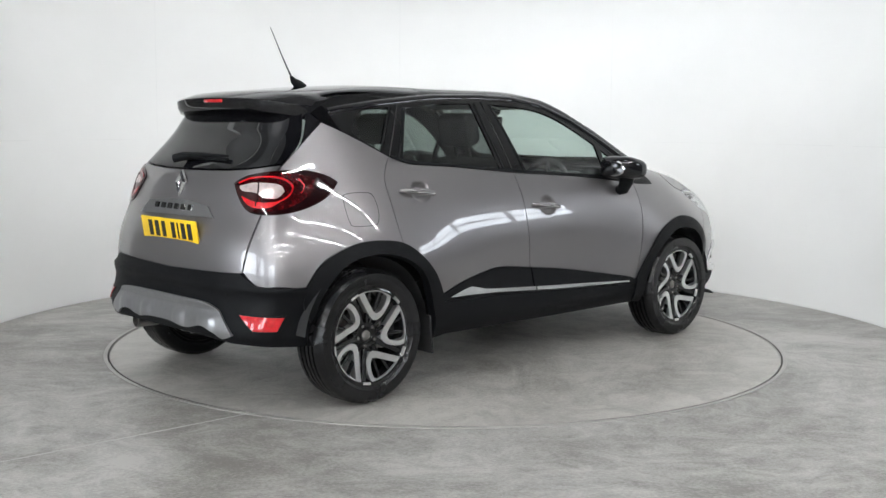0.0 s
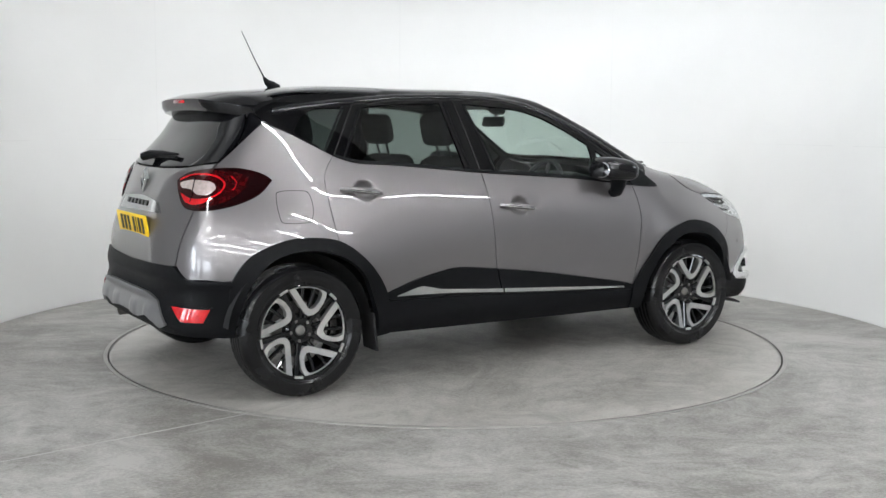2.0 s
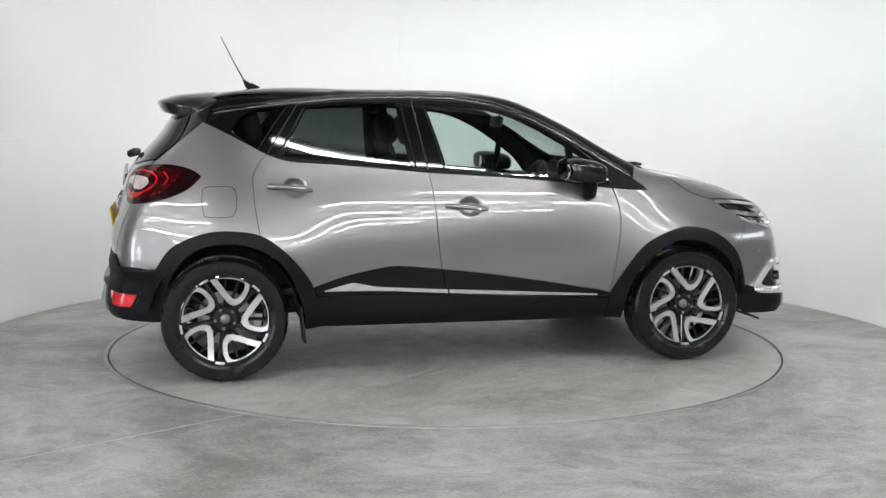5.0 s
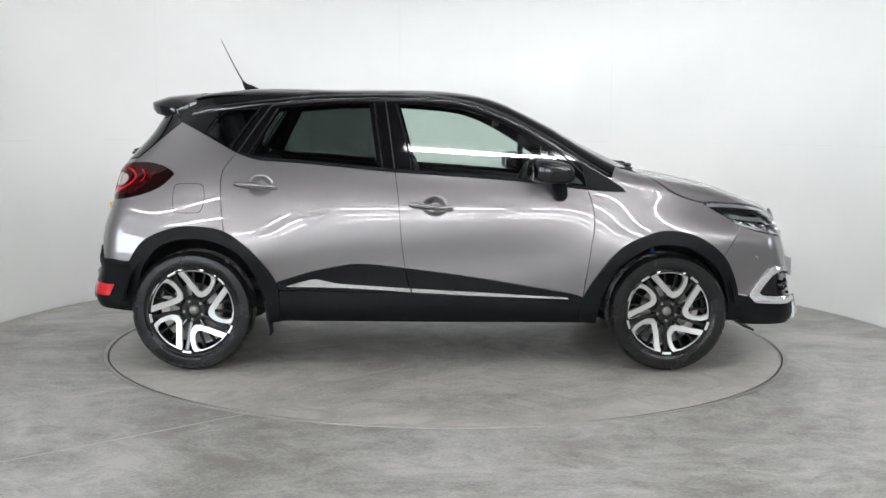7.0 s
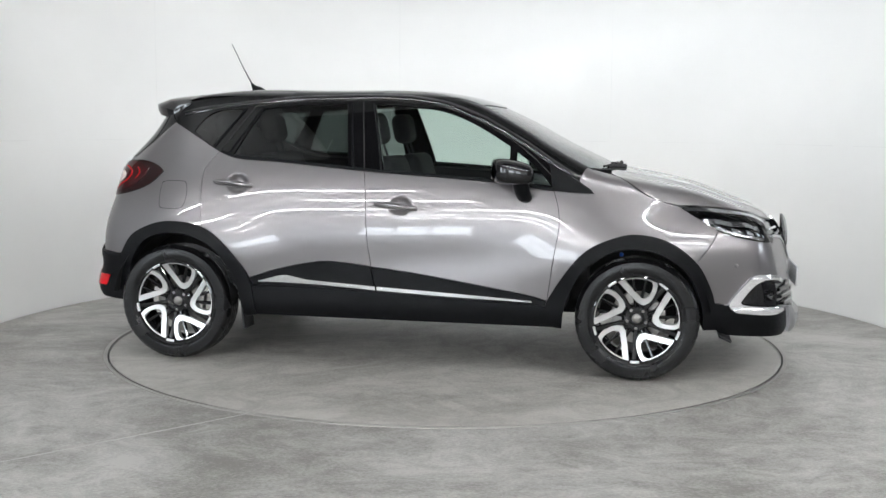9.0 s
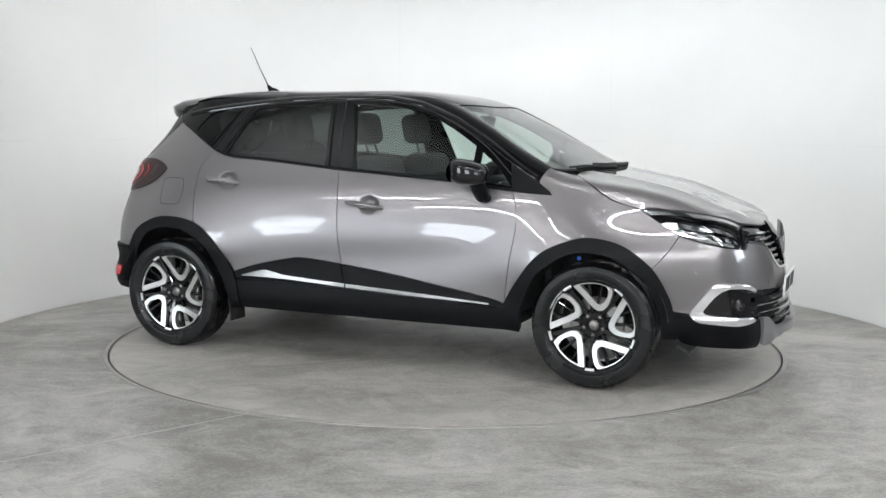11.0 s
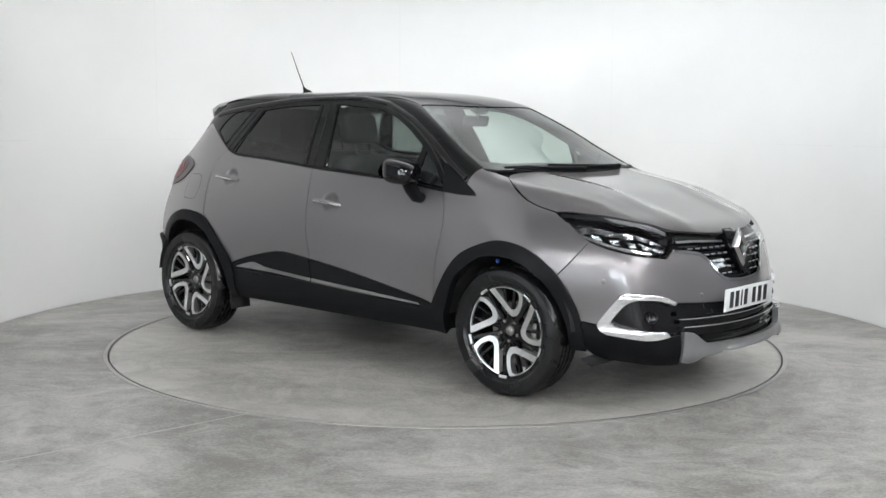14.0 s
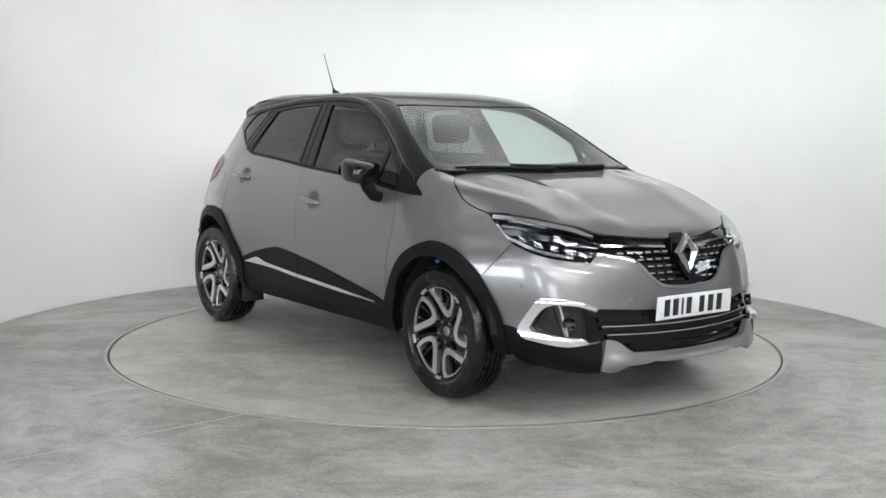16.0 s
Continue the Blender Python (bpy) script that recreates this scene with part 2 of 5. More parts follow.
def build_room():
    half, south = 8.5, 16.0
    # floor: one sheet with the round pit of the turntable in it
    bm = bmesh.new()
    seg = 160
    inner = [bm.verts.new((2.066 * math.cos(2 * math.pi * i / seg), 2.066 * math.sin(2 * math.pi * i / seg), 0)) for i in range(seg)]
    outer = []
    for i in range(seg):
        c, s = math.cos(2 * math.pi * i / seg), math.sin(2 * math.pi * i / seg)
        k = min(half / max(abs(c), 1e-6), (half if s > 0 else south) / max(abs(s), 1e-6))
        outer.append(bm.verts.new((k * c, k * s, 0)))
    low = [bm.verts.new((v.co.x, v.co.y, -0.12)) for v in inner]
    for i in range(seg):
        j = (i + 1) % seg
        bm.faces.new((inner[i], outer[i], outer[j], inner[j]))
        bm.faces.new((low[i], inner[i], inner[j], low[j]))
    bm.faces.new(low)
    floor = part("floor", bm, M_FLOOR)
    tagged(floor, "grey trowelled concrete studio floor with cloudy stains", "floor", kind="structure")
    # saw-cut joint in the concrete
    bm = bmesh.new()
    a, b = Vector((-0.925, -1.855, 0)), Vector((-2.75, -3.49, 0))
    box(bm, ((b - a).length, 0.006, 0.003), ((a + b) / 2)[:], (0, 0, math.degrees(math.atan2(b.y - a.y, b.x - a.x))))
    tagged(part("floor_joint", bm, M_JOINT, floor, "pale filled saw-cut joint"), kind="structure")
    # curved white wall, from boards; open towards the camera
    bm = bmesh.new()
    n = 150
    a0, a1 = radians(1), radians(184)
    cols = []
    for i in range(n + 1):
        t = a0 + (a1 - a0) * i / n
        c, s = math.cos(t), math.sin(t)
        cols.append([bm.verts.new((r * c, r * s, z)) for r, z in ((R_WALL, 0.0), (R_WALL, H_WALL), (R_WALL + 0.14, H_WALL), (R_WALL + 0.14, 0.0))])
    for p, q in zip(cols, cols[1:]):
        for k in range(4):
            m = (k + 1) % 4
            bm.faces.new((p[k], q[k], q[m], p[m]))
    bm.faces.new(cols[0])
    bm.faces.new(cols[-1][::-1])
    wall = part("wall_curved", bm, M_WALL)
    tagged(wall, "curved white painted studio backdrop wall behind the turntable", "wall", kind="structure")
    # board joints: one level line and upright ones, a hair proud
    def strip(t0, t1, z0, z1, r):
        bm = bmesh.new()
        k = max(2, int((t1 - t0) / radians(1.5)))
        vs = [[bm.verts.new((r * math.cos(t0 + (t1 - t0) * i / k), r * math.sin(t0 + (t1 - t0) * i / k), z)) for z in (z0, z1)] for i in range(k + 1)]
        for p, q in zip(vs, vs[1:]):
            bm.faces.new((p[0], q[0], q[1], p[1]))
        return bm
    for k in range(9):
        t0 = a0 + (a1 - a0) * k / 9
        tagged(part("joint", strip(t0 + 0.01, t0 + (a1 - a0) / 9 * random.uniform(0.45, 0.9), 1.219, 1.2225, R_WALL - 0.0025), M_SEAM, wall), kind="structure")
    for t in (62, 98, 140):
        tagged(part("joint", strip(radians(t), radians(t) + 0.0012, 1.25, 2.44, R_WALL - 0.0025), M_SEAM, wall), kind="structure")
    # slim bead where the wall meets the floor
    tagged(part("baseboard", strip(a0, a1, 0.0, 0.012, R_WALL - 0.005), M_SEAM), "thin pale sealant bead along the wall foot", "baseboard", kind="structure")
    # the hall round it
    t = 0.2
    # wall_north is never in view; its white is added to brighten the bonnet's reflections
    for name, size, at in (("wall_north", (2 * half + 2 * t, t, 4.6), (0, half + t / 2, 2.3)), ("wall_south", (2 * half + 2 * t, t, 4.6), (0, -south - t / 2, 2.3)),
                           ("wall_east", (t, half + south, 4.6), (half + t / 2, (half - south) / 2, 2.3)), ("wall_west", (t, half + south, 4.6), (-half - t / 2, (half - south) / 2, 2.3))):
        bm = bmesh.new()
        box(bm, size, at)
        tagged(part(name, bm, M_DARK if name == "wall_east" else M_WALL if name == "wall_north" else M_SHOW), {"wall_east": "plain dark hall wall", "wall_north": "unseen hall wall, made white as a reflector to brighten the bonnet"}.get(name, "plain grey painted hall wall"), "wall", kind="structure")
    # daylight windows in the wall behind the camera
    for k, (x, y, rz, cols, zc, tall) in enumerate(WINDOWS):
        w = new("window_%d" % (k + 1))
        w.matrix_basis = pose(x, y, zc, 0, 0, rz)
        tagged(w, ("tall" if tall > 1 else "low wide") + " hall window with white bars, bright overcast daylight beyond", "window", kind="structure")
        bm = bmesh.new()
        for i in range(cols + 1):
            box(bm, (0.07, 0.08, tall), ((i - cols / 2) * 0.8, 0.03, 0), bevel=0.006)
        for dz in (-tall / 2 + 0.03, 0.0, tall / 2 - 0.03):
            box(bm, (0.8 * cols, 0.07, 0.07), (0, 0.03, dz), bevel=0.006)
        part("window_frame", bm, M_TUBECASE, w)
        for i in range(cols):
            for dz in (-tall * 0.244, tall * 0.244):
                bm = bmesh.new()
                box(bm, (0.74, 0.01, tall * 0.46), ((i + 0.5 - cols / 2) * 0.8, 0.012, dz))
                part("pane", bm, M_SKY, w, "bright daylit pane")
    bm = bmesh.new()
    box(bm, (2 * half + 2 * t, south - 2.2 + t, 0.15), (0, -(south + 2.2 + t) / 2, 4.68))
    tagged(part("ceiling", bm, M_CEIL), "dark hall ceiling", "ceiling", kind="structure")
    bm = bmesh.new()
    box(bm, (2 * half + 2 * t, 10.7 + t, 0.15), (0, 3.15 + t / 2, 4.68))
    tagged(part("ceiling_studio", bm, M_CEILW), "white painted ceiling over the turntable bay", "ceiling", kind="structure")


def build_lit_ceiling(x0, y0, z0, w, d, label):
    """A stretched-fabric light in a slim white frame with a closed back, on hanger rods."""
    e = new("ceiling_light")
    e.matrix_basis = pose(x0, y0, z0)
    tagged(e, label, "light")
    bm = bmesh.new()
    box(bm, (2, 2, 0.02), (0, 0, 0.012))
    diffuser = part("diffuser", bm, M_FABRICLIGHT, e, "softly glowing white fabric")
    diffuser.scale = (w, d, 1)
    bm = bmesh.new()
    box(bm, (2 * w, 2 * d, 0.03), (0, 0, 0.042), bevel=0.004)
    part("back", bm, M_TUBECASE, e, "white sheet-metal back")
    for size, at in (((2 * w + 0.08, 0.04, 0.09), (0, d + 0.021, 0.03)), ((2 * w + 0.08, 0.04, 0.09), (0, -d - 0.021, 0.03)), ((0.04, 2 * d, 0.09), (w + 0.021, 0, 0.03)), ((0.04, 2 * d, 0.09), (-w - 0.021, 0, 0.03))):
        bm = bmesh.new()
        box(bm, size, at, bevel=0.006)
        part("rail", bm, M_TUBECASE, e, "white metal frame rail")
    for x in (-w, 0, w):
        for y in (-d, d):
            bm = bmesh.new()
            tube(bm, [(x, y, 0.06), (x, y, 4.604 - z0)], 0.006, 8)
            part("hanger", bm, M_TUBECASE, e, "thin steel hanger rod")


def build_turntable():
    table = new("turntable")
    tagged(table, "round concrete-topped turntable with a thin metal rim, flush in the floor", "turntable")
    bm = bmesh.new()
    seg = 160
    top = [bm.verts.new((R_DISC * math.cos(2 * math.pi * i / seg), R_DISC * math.sin(2 * math.pi * i / seg), 0.0)) for i in range(seg)]
    low = [bm.verts.new((v.co.x, v.co.y, -0.08)) for v in top]
    bm.faces.new(top)
    for i in range(seg):
        j = (i + 1) % seg
        bm.faces.new((top[j], top[i], low[i], low[j]))
    part("top", bm, M_DISC, table, "grey concrete disc with swirled wear marks")
    bm = bmesh.new()
    lathe(bm, [(R_DISC + 0.0005, -0.05), (R_DISC + 0.0005, 0.002), (R_DISC + 0.004, 0.003), (R_DISC + 0.007, 0.002), (R_DISC + 0.007, -0.05)], 160)
    part("rim", bm, M_STEEL, table, "thin worn steel edging")
    return table


def build_pit_frame():
    bm = bmesh.new()
    lathe(bm, [(2.052, -0.06), (2.052, 0.001), (2.054, 0.003), (2.074, 0.003), (2.076, 0.0), (2.076, -0.01)], 160)
    ob = part("pit_frame", bm, M_STEEL)
    tagged(ob, "worn steel frame ring let into the concrete round the turntable", "frame", kind="structure")


def build_tubes():
    """Ceiling battens, each a steel case with a glowing diffuser."""
    def one():
        e = new("strip_light")
        tagged(e, "white ceiling strip light with a glowing tube diffuser", "light", group="ceiling strip lights")
        bm = bmesh.new()
        box(bm, (2.44, 0.09, 0.06), (0, 0, 0.05), bevel=0.01)
        part("case", bm, M_TUBECASE, e)
        bm = bmesh.new()
        box(bm, (2.40, 0.046, 0.045), (0, 0, -0.003), bevel=0.018)
        part("diffuser", bm, M_TUBE, e, "glowing white diffuser")
        return e
    first = None
    for x, y, rz in TUBES:
        m = pose(x, y, 4.52, 0, 0, rz)
        if first is None:
            first = one()
            first.matrix_basis = m
        else:
            copy_thing(first, m)


TUBES = [(x, y, 0) for y in (-7.6, -5.6, -3.6) for x in (-6.6, -3.6, 3.6, 6.6) if not (x < 0 and y > -4)] + [(x, y, 0) for y in (-15.0, -12.6, -10.2) for x in (-5.4, -2.6, 0.2, 3.0, 5.8)] + [(1.0, -3.33, -4)]
WINDOWS = [(-3.0, -16.0, 0, 3, 1.5, 2.5), (-6.4, -16.0, 0, 3, 1.5, 2.5), (-8.5, -5.6, -90, 3, 1.5, 2.5), (-8.5, -10.0, -90, 3, 1.5, 2.5), (8.5, -0.5, 90, 2, 2.3, 0.9)]
build_room()
turntable = build_turntable()
build_pit_frame()
build_tubes()
build_lit_ceiling(0, 1.1, 3.1, 3.6, 1.8, "large lit fabric ceiling light above the turntable")
build_lit_ceiling(-3.7, -1.8, 4.2, 1.4, 1.0, "smaller lit fabric ceiling light beside the turntable bay")

# ---- the car: a smooth body form, from which panels, glass and trim are laid out ----
from mathutils import geometry


def spl(v, xs, ys):
    """Smooth curve through a few knots, with even curvature from knot to knot."""
    xs, ys = np.asarray(xs, float), np.asarray(ys, float)
    n = len(xs)
    hs = np.diff(xs)
    a = np.eye(n)
    r = np.zeros(n)
    for i in range(1, n - 1):
        a[i, i - 1:i + 2] = hs[i - 1], 2 * (hs[i - 1] + hs[i]), hs[i]
        r[i] = 6 * ((ys[i + 1] - ys[i]) / hs[i] - (ys[i] - ys[i - 1]) / hs[i - 1])
    m = np.linalg.solve(a, r)
    v = np.asarray(v, float)
    vc = np.clip(v, xs[0], xs[-1])
    i = np.clip(np.searchsorted(xs, vc) - 1, 0, n - 2)
    h = xs[i + 1] - xs[i]
    u, w = xs[i + 1] - vc, vc - xs[i]
    out = (m[i] * u ** 3 + m[i + 1] * w ** 3) / (6 * h) + (ys[i] / h - m[i] * h / 6) * u + (ys[i + 1] / h - m[i + 1] * h / 6) * w
    s0 = (ys[1] - ys[0]) / hs[0] - hs[0] * m[1] / 6
    s1 = (ys[-1] - ys[-2]) / hs[-1] + hs[-1] * m[-2] / 6
    return out + np.where(v < xs[0], (v - xs[0]) * s0, 0) + np.where(v > xs[-1], (v - xs[-1]) * s1, 0)


def sstep(v, a, b):
    t = np.clip((v - a) / (b - a), 0, 1)
    return t * t * t * (t * (6 * t - 15) + 10)


def smin(a, b, k):
    k = 1.5 * k
    return np.minimum(a, b) - np.maximum(k - np.abs(a - b), 0) ** 3 / (6 * k * k)


# the body's form: knots of its curves
WIDTH = [0.76, 0.8427, 0.8543, 0.8717, 0.853, 0.806, 0.706, 0.622, 0.541, 0.479]
WING = [0.1092, 0.0202]
ARCH = [0.0205, 0.0283]
TAPER = [0.1731, 0.1377]
NOSE_X = [2.1198, 2.1857, 2.205, 2.168, 2.122, 2.0369, 1.9578]
NOSE_BOW = [0.411, 2.153]
TAIL_X = [-1.765, -1.915, -1.902, -1.895, -1.8863, -1.8391, -1.7761, -1.6172, -1.5508, -1.4473]
TAIL_BOW = [0.343, -0.0332, 3.9595, 1.315]
BONNET = [1.1589, 1.1251, 1.0719, 1.0402, 0.9964, 0.9326, 0.8877, 0.8472, 0.7666, 0.6906]
BONNET_BOW = [0.0274]
ROOF = [1.4609, 1.5033, 1.5507, 1.5503, 1.5519, 1.5403, 1.5012, 1.4703]
ROOF_BOW = [0.0238]
SCREEN_Z = [1.6004, 1.4937, 1.4335, 1.3683, 1.2725, 1.1798, 1.0857, 0.9391]
SCREEN_BOW = [0.0447]


def half_width(x, z):
    w = spl(z, [0.20, 0.32, 0.42, 0.60, 0.78, 0.98, 1.2, 1.36, 1.50, 1.6], WIDTH)
    low = np.exp(-((z - 0.64) / 0.24) ** 2)
    w = w + low * (ARCH[0] * np.exp(-(np.abs(x - 1.3) / 0.46) ** 4) + ARCH[1] * np.exp(-(np.abs(x + 1.25) / 0.46) ** 4))
    w = w - 0.026 * np.exp(-((z - 0.60 - 0.05 * x) / 0.13) ** 2) * np.exp(-(x / 0.80) ** 4)
    w = w - WING[0] * sstep(x, 0.75, 1.75) * sstep(z, 0.66, 1.04) - WING[1] * sstep(-x, 0.8, 1.7) * sstep(z, 0.74, 1.16)
    w = w - TAPER[0] * sstep(x, 1.2, 2.2) - TAPER[1] * sstep(-x, 1.1, 2.0)
    return w


def front_x(y, z):
    f = spl(z, [0.18, 0.23, 0.30, 0.50, 0.70, 0.88, 1.0], NOSE_X)
    return f - NOSE_BOW[0] * np.abs(y) ** NOSE_BOW[1]


def rear_x(y, z):
    r = spl(z, [0.22, 0.34, 0.50, 0.62, 0.78, 0.95, 1.12, 1.3, 1.40, 1.5], TAIL_X)
    return r + (TAIL_BOW[0] + TAIL_BOW[1] * sstep(z, 0.6, 1.1)) * np.abs(y) ** (TAIL_BOW[2] - TAIL_BOW[3] * sstep(z, 0.5, 1.1))


def bonnet_z(x, y):
    zc = spl(x, [0.7, 1.0, 1.3, 1.47, 1.64, 1.81, 1.95, 2.05, 2.15, 2.25], BONNET)
    return zc - BONNET_BOW[0] * (np.abs(y) / 0.75) ** 3.6 + 0.012 * np.exp(-((np.abs(y) - 0.30 - 0.12 * (2.1 - x)) / 0.075) ** 2) * sstep(x, 1.0, 1.3)


def cabin_z(x, y):
    roof = spl(x, [-1.75, -1.44, -1.0, -0.56, -0.2, 0.13, 0.4, 0.7], ROOF) - ROOF_BOW[0] * (np.abs(y) / 0.55) ** 3.2
    scr = spl(x, [0.2, 0.40, 0.52, 0.655, 0.83, 1.02, 1.22, 1.5], SCREEN_Z) - SCREEN_BOW[0] * (np.abs(y) / 0.65) ** 3.0
    return smin(roof, scr, 0.05)


def body(x, y, z):
    """Positive inside the car's outer form."""
    a = half_width(x, z) - np.abs(y)
    top = -smin(-(bonnet_z(x, y) - z), -(cabin_z(x, y) - z), 0.02)
    f = smin(a, top, 0.06 - 0.022 * sstep(z, 1.05, 1.25))
    f = smin(f, front_x(y, z) - x, 0.09)
    f = smin(f, x - rear_x(y, z), 0.07 + 0.05 * sstep(z, 1.0, 1.25))
    return f


def grad(p, relief=None):
    """Outward normals of the body's form, with the relief of a panel on it."""
    e = 1e-4
    x, y, z = p.T
    g = np.stack([body(x + e, y, z) - body(x - e, y, z), body(x, y + e, z) - body(x, y - e, z), body(x, y, z + e) - body(x, y, z - e)], -1)
    if relief is not None:
        k = np.linalg.norm(g, axis=1)[:, None] / (2 * e)
        d = np.stack([relief(p + w) - relief(p - w) for w in np.eye(3) * e], -1)
        g = g + d * k
    return -g / np.linalg.norm(g, axis=1)[:, None]


class Flat:
    """Looks at the body along a fixed direction; e1, e2 are the sheet's axes."""

    def __init__(self, e1, e2, way):
        self.e = np.array([e1, e2], float)
        self.way = np.array(way, float)

    def sheet(self, p):
        return np.asarray(p, float) @ self.e.T

    def rays(self, q):
        n = np.linalg.inv(np.vstack([self.e, self.way]))
        o = np.hstack([q, np.full((len(q), 1), 0.0)]) @ n.T
        return o - 2.6 * self.way, np.broadcast_to(self.way, o.shape)


class Round:
    """Looks at the body from all round, towards an upright axis at x = cx."""

    def __init__(self, cx, sign):
        self.cx, self.sign = cx, sign

    def sheet(self, p):
        p = np.asarray(p, float)
        return np.stack([np.arctan2(p[:, 1], self.sign * (p[:, 0] - self.cx)), p[:, 2]], -1)

    def rays(self, q):
        d = np.stack([self.sign * np.cos(q[:, 0]), np.sin(q[:, 0]), np.zeros(len(q))], -1)
        o = d * 2.2 + np.array([self.cx, 0, 0])
        o[:, 2] = q[:, 1]
        return o, -d


SIDE = Flat((1, 0, 0), (0, 0, 1), (0, 1, 0))
RAIL = Flat((1, 0, 0), (0, 0.66, 0.75), (0, 0.75, -0.66))
FRONT = Flat((0, 1, 0), (0, 0, 1), (-1, 0, 0))
REAR = Flat((0, 1, 0), (0, 0, 1), (1, 0, 0))
TOP = Flat((1, 0, 0), (0, 1, 0), (0, 0, -1))
SCREEN = Flat((0, 1, 0), (-0.5, 0, 0.87), (-0.87, 0, -0.5))
HOOD = Flat((0, 1, 0), (-0.8, 0, 0.6), (-0.6, 0, -0.8))
TAIL, NOSE = Round(-0.9, -1), Round(0.95, 1)


def land(view, q):
    """The first place where the rays of a view meet the body."""
    o, d = view.rays(np.asarray(q, float))
    n = 110
    ts = np.linspace(0.3, 3.4, n)
    p = o[:, None] + d[:, None] * ts[None, :, None]
    f = body(p[..., 0], p[..., 1], p[..., 2])
    ins = f > 0
    k = np.argmax(ins, axis=1)
    miss = ~ins.any(axis=1)
    best = np.argmax(f, axis=1)
    lo = ts[np.maximum(k - 1, 0)]
    hi = np.where(miss, ts[best], ts[k])
    lo = np.where(miss, ts[best], lo)
    for _ in range(18):
        mid = (lo + hi) / 2
        c = o + d * mid[:, None]
        inside = body(c[:, 0], c[:, 1], c[:, 2]) > 0
        hi = np.where(inside, mid, hi)
        lo = np.where(inside, lo, mid)
    return o + d * hi[:, None]


def S(x, z):
    return tuple(land(SIDE, [(x, z)])[0])


def B(y, z):
    return tuple(land(REAR, [(y, z)])[0])


def N(y, z):
    return tuple(land(FRONT, [(y, z)])[0])


def NZ(a, z):
    return tuple(land(NOSE, [(a, z)])[0])


def T(x, y):
    return tuple(land(TOP, [(x, y)])[0])


def soft_line(runs, step):
    """A closed outline: each run is a smooth curve through its points; runs meet at corners."""
    out = []
    for r, run in enumerate(runs):
        nxt = runs[(r + 1) % len(runs)][0]
        pts = [np.array(p, float) for p in run]
        if np.linalg.norm(pts[-1] - np.array(nxt, float)) > 1e-6:
            tail = np.array(nxt, float)
        else:
            tail = None
        for i in range(len(pts) - 1):
            p0, p1, p2, p3 = pts[max(i - 1, 0)], pts[i], pts[i + 1], pts[min(i + 2, len(pts) - 1)]
            k = max(1, int(np.linalg.norm(p2 - p1) / step + 0.5))
            for j in range(k):
                t = j / k
                out.append(0.5 * (2 * p1 + (p2 - p0) * t + (2 * p0 - 5 * p1 + 4 * p2 - p3) * t * t + (3 * p1 - p0 - 3 * p2 + p3) * t ** 3))
        if tail is not None:
            k = max(1, int(np.linalg.norm(tail - pts[-1]) / step + 0.5))
            for j in range(k):
                out.append(pts[-1] + (tail - pts[-1]) * j / k)
    return np.array(out)


def inside(poly, pts):
    x, y = pts[:, 0], pts[:, 1]
    c = np.zeros(len(pts), bool)
    for (x0, y0), (x1, y1) in zip(poly, np.roll(poly, -1, 0)):
        m = (y0 > y) != (y1 > y)
        with np.errstate(divide="ignore", invalid="ignore"):
            c ^= m & (x < (x1 - x0) * (y - y0) / (y1 - y0) + x0)
    return c


def near_edge(poly, pts, d):
    hit = np.zeros(len(pts), bool)
    for a, b in zip(poly, np.roll(poly, -1, 0)):
        ab = b - a
        t = np.clip(((pts - a) @ ab) / max(ab @ ab, 1e-12), 0, 1)
        hit |= np.linalg.norm(pts - a - t[:, None] * ab, axis=1) < d
    return hit


